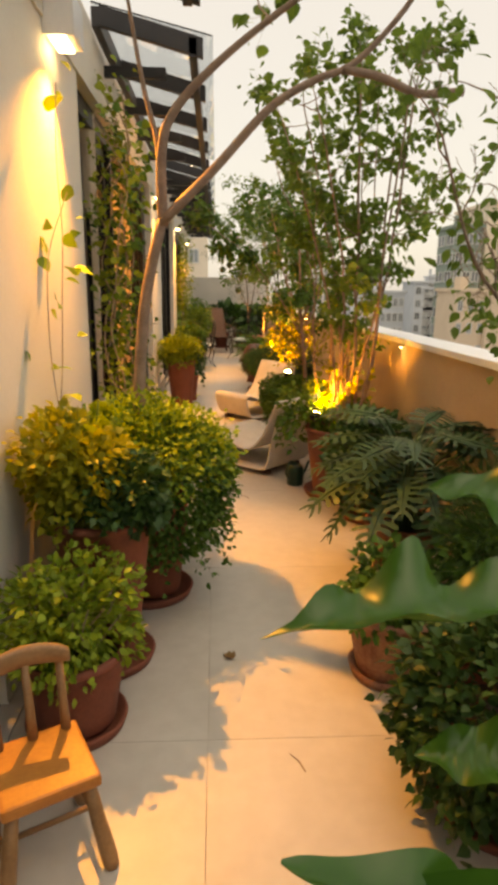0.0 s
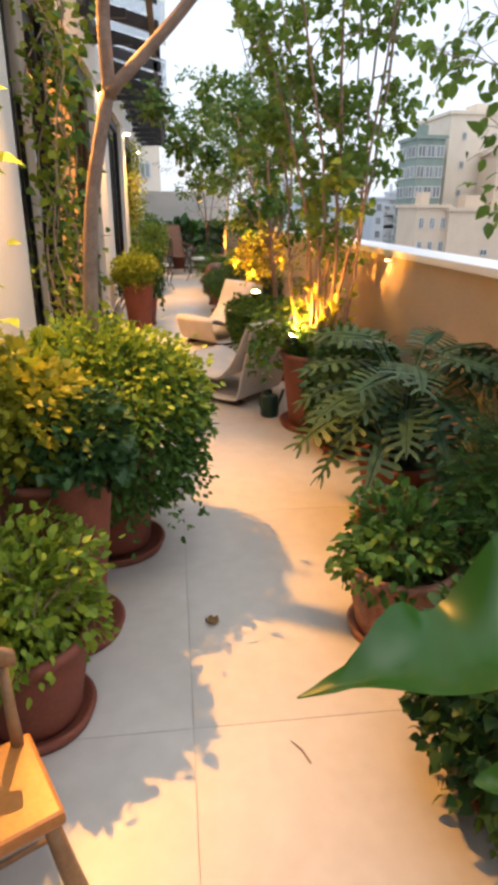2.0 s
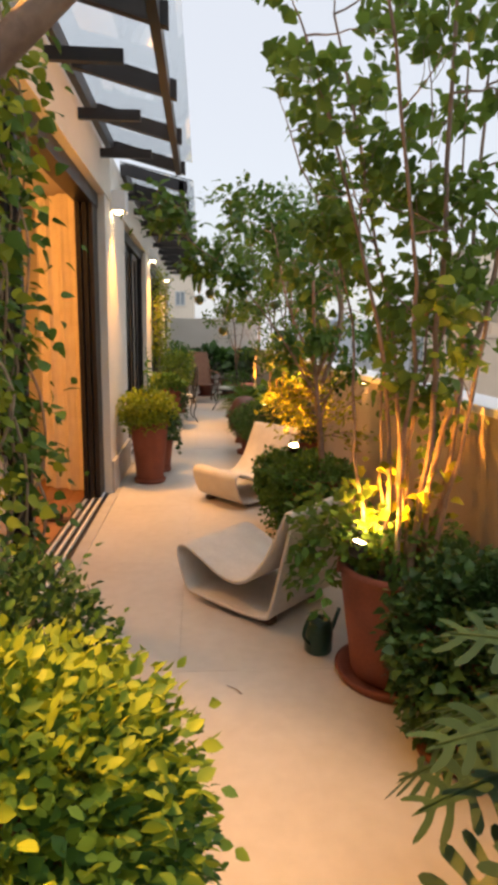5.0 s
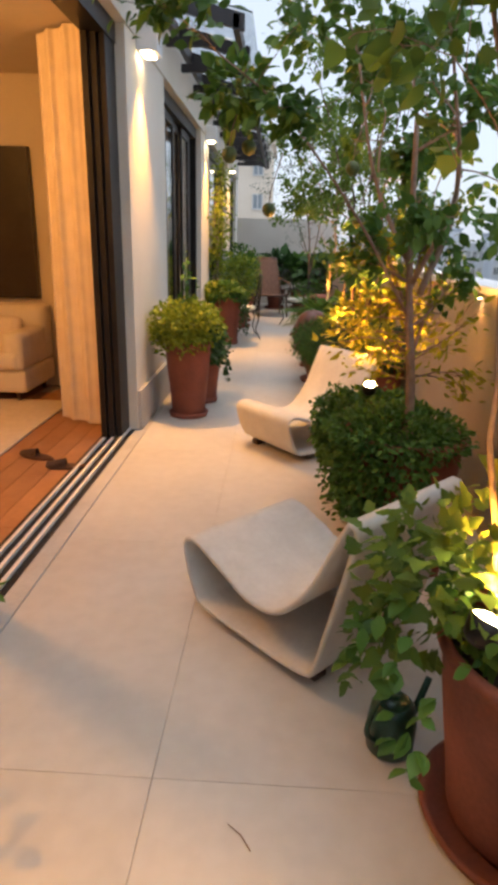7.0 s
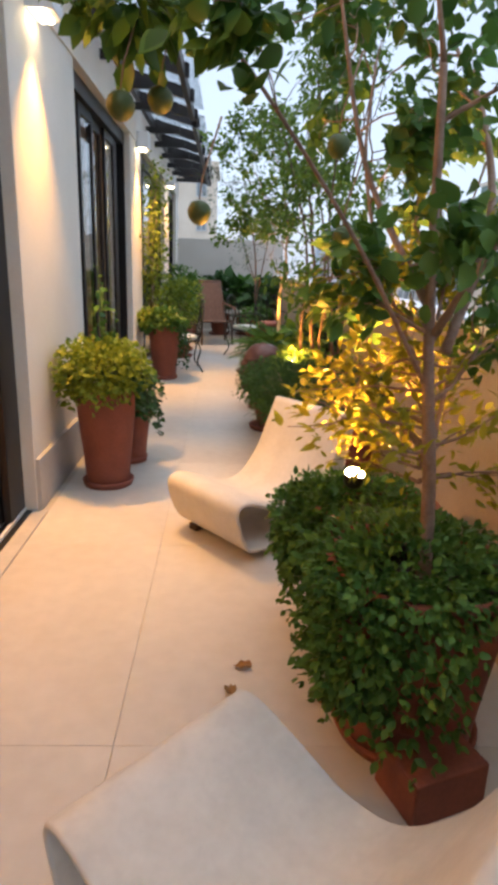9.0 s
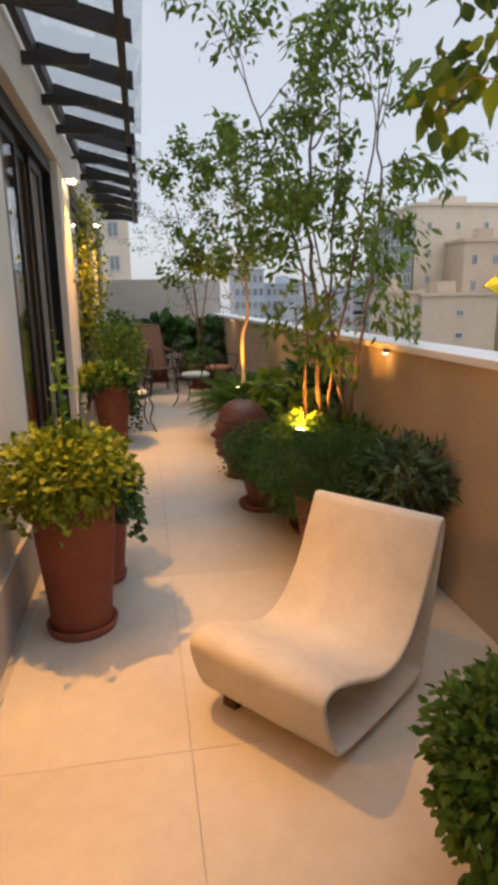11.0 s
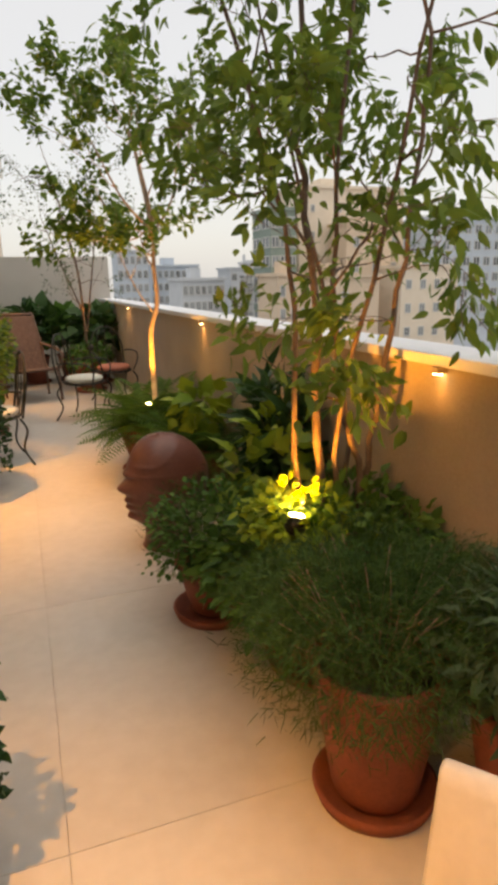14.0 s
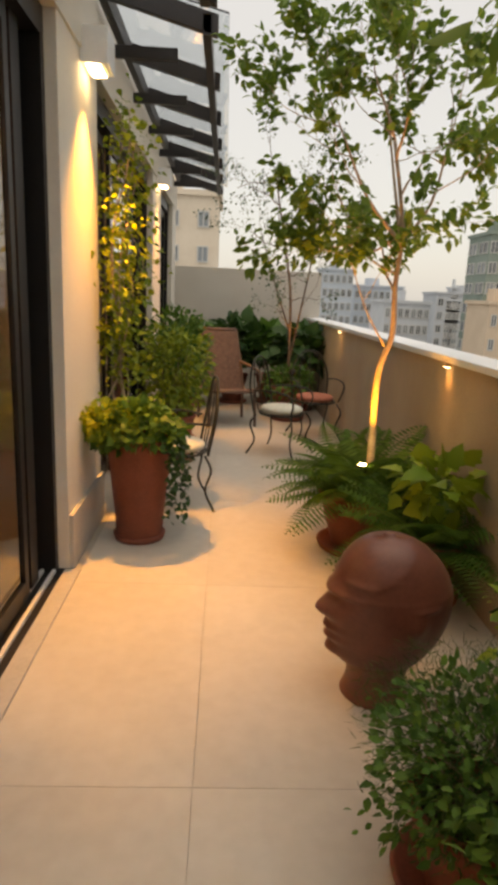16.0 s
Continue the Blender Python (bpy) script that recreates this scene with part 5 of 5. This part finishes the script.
tagged(statue, "burnished reddish-brown clay head sculpture standing on the floor", "sculpture")


def frond(length, seed, droop=0.5):
    rng = np.random.default_rng(seed)
    s = Shape()
    n = 22
    pts = [Vector((0, length * t, length * (0.45 * t - droop * t * t))) for t in (i / n for i in range(n + 1))]
    s.tube(pts, [0.004 * (1 - 0.7 * i / n) for i in range(n + 1)], 4)
    for i in range(2, n + 1):
        t = i / n
        w = length * 0.24 * math.sin(math.pi * min(1, 0.12 + 0.88 * t)) ** 0.8 + 0.012
        for side in (-1, 1):
            p = pts[i]
            tip = p + Vector((side * w, 0.22 * w, -0.22 * w))
            mid = p + Vector((side * w * 0.5, 0.22 * w * 0.5 + 0.010, -0.04 * w))
            low = p + Vector((side * w * 0.5, 0.22 * w * 0.5 - 0.011, -0.06 * w))
            s.add([p, low, tip, mid], [(0, 1, 2, 3)])
    return s.mesh("frond", G_MID, True)


FRONDS = [frond(0.66, 140), frond(0.56, 141, 0.62), frond(0.74, 142, 0.55)]
fern = potted("potted_tree", "small tree underplanted with arching ferns in a terracotta pot", 0.90, 12.0, 0.27, 0.36, saucer=0.26, category="tree")
rng = np.random.default_rng(143)
for k in range(76):
    a, e = 2.4 * k, rng.uniform(-0.3, 1.3)
    part("frond", FRONDS[k % 3], fern, "", aim_pose((0.06 * math.cos(a), 0.06 * math.sin(a), 0.33), (math.cos(a), math.sin(a), e), rng.uniform(-20, 20)) @ Matrix.Diagonal((0.80, 0.80, 0.95, 1)))
tree_parts(fern, rng, [([(0.04, 0, 0.30), (0.03, 0, 0.7), (0.03, 0, 1.1), (0.09, 0, 1.32), (0.08, 0, 1.6), (0.09, 0, 1.9), (0.0, 0.0, 2.35)], 0.026), ([(0.09, 0, 1.82), (0.25, 0.05, 2.05), (0.32, 0.05, 2.4)], 0.012),
                       ([(0.09, 0, 1.82), (-0.12, 0, 2.05), (-0.30, 0, 2.4)], 0.012), ([(0.05, 0, 1.25), (-0.08, -0.02, 1.45), (-0.20, -0.05, 1.72)], 0.006), ([(0.08, 0, 1.86), (0.05, 0.15, 2.2), (0.0, 0.25, 2.6)], 0.012)], 3900, 0.058, G_BIRCH, OVAL, PALEBARK, level=2, spread=0.65, lift=0.03, first=0.62, bend=0.25, shrink=0.66, reach=0.38)
fern_b = potted("potted_fern", "arching fern with lime-leaved vine in a terracotta pot by the parapet", 1.10, 11.35, 0.19, 0.32, saucer=0.19)
for k in range(40):
    a, e = 2.4 * k, rng.uniform(-0.2, 0.8)
    part("frond", FRONDS[1 - k % 2], fern_b, "", aim_pose((0.05 * math.cos(a), 0.05 * math.sin(a), 0.29), (math.cos(a), math.sin(a), e), rng.uniform(-20, 20)) @ Matrix.Diagonal((0.8, 0.8, 0.8, 1)))
bush(fern_b, 131, 60, (0, -0.05, 0.62), (0.18, 0.26, 0.14), 0.13, G_LIME, GRAPE, 0.3, 0.3, name="vine_foliage", label="lime green vine leaves")
far_tree = potted("potted_tree", "thin bare-limbed small tree by the end wall", 0.84, 16.05, 0.22, 0.40, saucer=0.22, category="tree")
rng = np.random.default_rng(144)
tree_parts(far_tree, rng, [([(0, 0, 0.35), (-0.02, 0, 0.9), (-0.05, 0, 1.6), (-0.18, 0, 2.3), (-0.30, 0, 2.9)], 0.022), ([(0, 0, 0.8), (0.1, 0, 1.4), (0.2, 0, 2.1), (0.15, 0, 2.7)], 0.014), ([(-0.03, 0, 1.1), (-0.25, 0.05, 1.7), (-0.45, 0.05, 2.3)], 0.012)], 1700, 0.036, G_GREY, OVAL, DARKBARK, level=2, spread=0.75, lift=0.03, first=0.35, bend=0.35, reach=0.40)
bush(far_tree, 145, 900, (0, 0, 0.45), (0.3, 0.3, 0.2), 0.06, G_MID, OVAL, 0.3, 0.3, name="underplanting")

# ---- uplights ----
for place, aim, power in UPLIGHTS:
    up = thing("garden_spot", "small glowing garden spotlight stuck in a plant pot", "spotlight", look(place, aim), "garden spots")
    part("shell", Shape().lathe([(0.020, 0.085), (0.036, 0.07), (0.042, 0.020), (0.038, 0.020), (0.035, 0.05), (0.01, 0.055)], 18).mesh("shell", BLACK, True), up)
    part("lens", Shape().lathe([(0.001, 0.010), (0.020, 0.013), (0.034, 0.022), (0.037, 0.032), (0.001, 0.040)], 18).mesh("lens", SPOTGLOW), up, "glowing lens")

# ---- seating at the far end ----
def iron_chair(x, y, turn, cushion, label):
    root = thing("iron_chair", label, "chair", pose(x, y, 0, 0, 0, turn), "iron chairs")
    for sx in (-1, 1):
        for sy in (-1, 1):
            part("leg", Shape().tube(smooth_path([(sx * 0.19, sy * 0.18, 0.40), (sx * 0.23, sy * 0.22, 0.30), (sx * 0.19, sy * 0.19, 0.14), (sx * 0.24, sy * 0.25, 0.0)]), 0.009, 7).mesh("leg", IRON, True), root)
        part("arm", Shape().tube(smooth_path([(sx * 0.20, 0.21, 0.62), (sx * 0.25, 0.05, 0.64), (sx * 0.26, -0.16, 0.62), (sx * 0.24, -0.22, 0.54), (sx * 0.20, -0.19, 0.42)]), 0.009, 7).mesh("arm", IRON, True), root)
    ring = [(0.22 * math.cos(a), 0.21 * math.sin(a), 0.40) for a in (2 * math.pi * k / 24 for k in range(25))]
    part("seat_ring", Shape().tube(ring, 0.010, 7).mesh("seat_ring", IRON, True), root)
    for k in range(6):
        xk = -0.17 + 0.068 * k
        yk = 0.20 * math.sqrt(1 - (xk / 0.22) ** 2)
        part("seat_slat", Shape().tube([(xk, -yk, 0.40), (xk, yk, 0.40)], 0.005, 5).mesh("seat_slat", IRON), root)
    part("backrest", Shape().tube(smooth_path([(-0.20, 0.20, 0.40), (-0.21, 0.25, 0.68), (-0.12, 0.27, 0.88), (0, 0.275, 0.93), (0.12, 0.27, 0.88), (0.21, 0.25, 0.68), (0.20, 0.20, 0.40)]), 0.010, 7).mesh("backrest", IRON, True), root)
    for k in range(3):
        xk = -0.09 + 0.09 * k
        part("back_bar", Shape().tube(smooth_path([(xk, 0.205, 0.40), (xk * 1.3, 0.25, 0.65), (xk, 0.272, 0.89)]), 0.006, 6).mesh("back_bar", IRON, True), root)
    seat = thing("seat_cushion", "round padded cushion lying on an iron chair", "cushion", pose(x, y, 0.412, 0, 0, turn), "seat cushions")
    part("cover", Shape().lathe([(0.01, 0.0), (0.18, 0.0), (0.205, 0.02), (0.205, 0.04), (0.18, 0.058), (0.01, 0.066)], 28).mesh("cover", cushion, True), seat)


iron_chair(-0.30, 12.72, -80, CUSHION, "curved wrought-iron garden chair beside the tall pot")
iron_chair(0.60, 14.3, 60, CUSHION, "curved wrought-iron garden chair facing the house")
iron_chair(1.04, 15.1, 10, PINK, "curved wrought-iron garden chair by the parapet")

rocker = thing("rattan_armchair", "high-backed woven rattan armchair by the end wall", "armchair", pose(0.06, 15.75, 0, 0, 0, 14))
def woven(name, a, b, c, d, n=16):
    """A woven panel of many strips between four corners."""
    s = Shape()
    a, b, c, d = (Vector(p) for p in (a, b, c, d))
    for i in range(n):
        for k, (p, q, r, t) in enumerate(((a, b, d, c), (a, d, b, c))):
            u0, u1 = (i + 0.08) / n, (i + 0.92) / n
            p0, p1, q0, q1 = p.lerp(q, u0), p.lerp(q, u1), r.lerp(t, u0), r.lerp(t, u1)
            out = (b - a).cross(d - a).normalized() * (0.003 + 0.004 * k)
            s.add([p0 + out, p1 + out, q1 + out, q0 + out, p0 - out, p1 - out, q1 - out, q0 - out], [(0, 1, 2, 3), (7, 6, 5, 4), (0, 4, 5, 1), (2, 6, 7, 3)])
    return s.mesh(name, RATTAN)


tagged(part("seat", woven("seat", (-0.27, -0.30, 0.41), (0.27, -0.30, 0.41), (0.24, 0.22, 0.36), (-0.24, 0.22, 0.36)), rocker, "woven rattan seat"), kind="stuff")
tagged(part("backrest", woven("backrest", (-0.25, 0.20, 0.36), (0.25, 0.20, 0.36), (0.21, 0.44, 1.06), (-0.21, 0.44, 1.06)), rocker, "tall woven rattan back"), kind="stuff")
for sx in (-1, 1):
    part("side_frame", Shape().tube(smooth_path([(sx * 0.21, 0.46, 1.08), (sx * 0.25, 0.30, 0.66), (sx * 0.27, 0.20, 0.37), (sx * 0.28, -0.10, 0.40), (sx * 0.28, -0.31, 0.42)]), 0.018, 8).mesh("side_frame", RATTAN, True), rocker)
    part("arm", Shape().tube(smooth_path([(sx * 0.25, 0.30, 0.70), (sx * 0.31, 0.0, 0.66), (sx * 0.33, -0.25, 0.63), (sx * 0.32, -0.33, 0.55), (sx * 0.29, -0.30, 0.42)]), 0.019, 8).mesh("arm", RATTAN, True), rocker)
    for y in (-0.29, 0.24):
        part("leg", Shape().tube([(sx * 0.27, y, 0.40), (sx * 0.28, y * 1.1, 0.0)], 0.018, 8).mesh("leg", RATTAN, True), rocker)
part("top_rail", Shape().tube([(-0.21, 0.46, 1.08), (0.21, 0.46, 1.08)], 0.02, 8).mesh("top_rail", RATTAN, True), rocker)
part("front_rail", Shape().tube([(-0.28, -0.31, 0.41), (0.28, -0.31, 0.41)], 0.02, 8).mesh("front_rail", RATTAN, True), rocker)

for k, (x, y, n, hi) in enumerate(((-0.45, 16.9, 26, 1.0), (0.15, 17.2, 26, 1.05), (0.7, 17.3, 22, 1.0), (1.05, 16.8, 18, 0.85))):
    root = potted("potted_foliage_plant", "lush broad-leaved plant in front of the end wall", x, y, 0.22, 0.40, saucer=0.22)
    rng = np.random.default_rng(150 + k)
    P, W = dome(rng, n * 9, (0, 0, 0.72), (0.42, 0.38, 0.36), 0.3, 0.4, low=-0.3)
    part("foliage", leaf_cloud("foliage", P, W, rng.uniform(0.14, 0.26, len(P)), HEART, G_DARK if k % 2 else G_MID, rng, 0.5), root)
    twigs(root, 160 + k, 16, (0, 0, 0.7), (0.4, 0.35, 0.34), (0, 0, 0.34), 0.006)

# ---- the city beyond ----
# Distance haze is put into the far white and grey facade colours.
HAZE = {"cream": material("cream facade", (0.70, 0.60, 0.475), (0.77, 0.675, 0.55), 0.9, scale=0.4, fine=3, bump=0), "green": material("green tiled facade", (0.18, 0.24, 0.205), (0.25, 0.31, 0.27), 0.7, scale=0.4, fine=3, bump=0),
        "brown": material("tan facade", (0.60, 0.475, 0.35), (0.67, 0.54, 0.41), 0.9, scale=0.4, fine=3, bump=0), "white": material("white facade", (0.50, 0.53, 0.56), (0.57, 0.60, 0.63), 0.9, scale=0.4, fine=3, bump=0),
        "grey": material("grey facade with haze in its colour", (0.46, 0.52, 0.58), (0.53, 0.59, 0.65), 0.9, scale=0.4, fine=3, bump=0)}
PANE = material("far window glass", (0.14, 0.16, 0.17), (0.26, 0.29, 0.31), 0.25, scale=0.5, bump=0, piece=0.5)
TRIM = material("window surround", (0.55, 0.55, 0.53), (0.6, 0.6, 0.58), 0.8, bump=0)


def building(x, y, wide, deep, top, colour, bays, storey, rows, label, side_bays=0, win=(0.55, 0.5)):
    """A block with recessed windows on the front (towards -y) and on the left side."""
    root = thing("apartment_building", label, "building", pose(x, y, 0), "city buildings")
    part("wall", box_mesh("wall", (0, 0, -30), (wide, deep, top), HAZE[colour]), root)
    part("roof", Shape().box((-0.3, -0.3, top), (wide + 0.3, deep + 0.3, top + 0.5)).box((wide * 0.3, deep * 0.3, top + 0.5), (wide * 0.55, deep * 0.6, top + 2.2)).mesh("roof", HAZE[colour]), root)
    def window_mesh(w, h, along):
        s = Shape()
        e = 0.12
        q = [(-w / 2, 0), (w / 2, 0), (w / 2, h), (-w / 2, h)]
        f = (lambda u, o, z: (u, -o, z)) if along else (lambda u, o, z: (-o, u, z))
        for (u0, z0), (u1, z1) in (((-w / 2 - e, -e), (w / 2 + e, 0)), ((-w / 2 - e, h), (w / 2 + e, h + e)), ((-w / 2 - e, 0), (-w / 2, h)), ((w / 2, 0), (w / 2 + e, h)), ((-0.05, 0), (0.05, h))):
            lo, hi = f(u0, 0.0, z0), f(u1, 0.14, z1)
            s.box([min(i, j) for i, j in zip(lo, hi)], [max(i, j) for i, j in zip(lo, hi)])
        return s.mesh("window", TRIM), Shape().add([f(u, 0.03, z) for u, z in q], [(0, 1, 2, 3)]).mesh("pane", PANE)
    for along, count, span in ((True, bays, wide), (False, side_bays, deep)):
        if not count:
            continue
        w, h = span / count * win[0], storey * win[1]
        frame_me, pane_me = window_mesh(w, h, along)
        for r in range(rows):
            for b in range(count):
                u, z = (b + 0.5) * span / count, top - storey * (r + 0.85)
                at = pose(u, 0, z) if along else pose(0, u, z)
                window = part("window", frame_me, root, "", at)
                part("pane", pane_me, window)


building(38.0, 100.0, 4.4, 8.0, 11.8, "green", 3, 2.9, 9, "green-tiled apartment facade with pale spandrels and rows of windows", side_bays=2, win=(0.72, 0.5))
building(44.6, 104.0, 20.1, 14.0, 15.8, "cream", 4, 4.2, 6, "plain tall cream apartment block with few windows", win=(0.10, 0.22))
building(35.7, 92.0, 5.0, 8.0, 1.9, "brown", 3, 3.3, 6, "tan apartment block with paired windows", win=(0.34, 0.42))
building(40.3, 91.0, 11.9, 9.0, 1.5, "brown", 1, 3.3, 3, "blank tan gable wall of a lower block", win=(0.08, 0.2))
building(49.7, 97.0, 10.5, 6.0, 9.6, "brown", 3, 3.9, 6, "stepped tan block with small dark windows", win=(0.22, 0.34))
building(55.5, 90.0, 10.4, 10.0, 2.8, "cream", 4, 3.6, 6, "cream block with a dark roof edge", win=(0.30, 0.34))
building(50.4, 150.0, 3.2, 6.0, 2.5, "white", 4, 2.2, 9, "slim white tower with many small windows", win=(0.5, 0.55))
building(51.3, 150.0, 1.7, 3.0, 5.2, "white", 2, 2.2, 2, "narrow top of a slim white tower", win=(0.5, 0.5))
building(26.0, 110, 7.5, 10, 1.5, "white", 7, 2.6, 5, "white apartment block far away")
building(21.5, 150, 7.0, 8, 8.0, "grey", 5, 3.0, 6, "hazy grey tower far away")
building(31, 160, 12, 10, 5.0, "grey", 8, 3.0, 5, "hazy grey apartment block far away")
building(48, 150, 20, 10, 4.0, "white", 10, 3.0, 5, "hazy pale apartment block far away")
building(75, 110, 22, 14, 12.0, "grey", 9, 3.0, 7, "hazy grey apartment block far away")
building(60, 45, 20, 14, -3.0, "brown", 7, 3.0, 5, "tan apartment block below the terrace")
building(-9.5, 70, 8.5, 10, 10.5, "cream", 3, 3.2, 5, "tall cream apartment slab behind the end wall", win=(0.3, 0.4))

# ---- loose bits on the floor ----
for k, (x, y, turn) in enumerate(((0.07, 2.29, 30), (0.72, 1.25, 60), (0.64, 6.1, 20), (0.40, 6.3, 80), (0.33, 6.15, 10))):
    me = broad_leaf(0.07, 0.02, 0.006, 170 + k)
    me.materials[0] = G_DRY
    fallen = new("fallen_leaf", me)
    fallen.matrix_basis = pose(x, y, 0.012, 0, 0, turn)
    tagged(fallen, "dry brown fallen leaf on the pale floor", "leaf", "fallen leaves")
for x, y, turn in ((0.27, 1.70, 25), (0.22, 4.40, 40)):
    twig = new("fallen_twig", Shape().tube([(0, -0.045, 0.004), (0.005, 0, 0.006), (-0.003, 0.045, 0.004)], [0.002, 0.0022, 0.001], 6).mesh("fallen_twig", BARK))
    twig.matrix_basis = pose(x, y, 0, 0, 0, turn)
    tagged(twig, "thin dry twig fallen on the floor", "twig")

# ---- floor pieces ----
floor = bpy.data.objects["floor"]
PITCH, JOINT, SEAM = 1.37, 0.0009, -0.03
slabs = {}
rows_y = [Y0] + [4.56 + PITCH * k for k in range(-5, 10)] + [YF]
for a, b in zip(rows_y, rows_y[1:]):
    for x0, x1 in ((WALL + 0.06, SEAM), (SEAM, EDGE)):
        key = (round(b - a, 3), x0)
        if key not in slabs:
            slabs[key] = box_mesh("slab", (x0 + JOINT, JOINT, -0.02), (x1 - JOINT, b - a - JOINT, 0.0), FLOOR, 0.0008)
        part("slab", slabs[key], floor, "", pose(0, a, 0))
plank = box_mesh("plank", (0.002, 0.002, -0.007), (0.138, 1.398, 0.004), PARQUET, 0.001)
bed = bpy.data.objects["room_floor_bed"]
for i in range(14):
    for j in range(4):
        part("plank", plank, bed, "", pose(-1.0 - 0.14 * (i + 1), 3.2 + 1.4 * j + (0.7 if i % 2 else 0.0), 0))
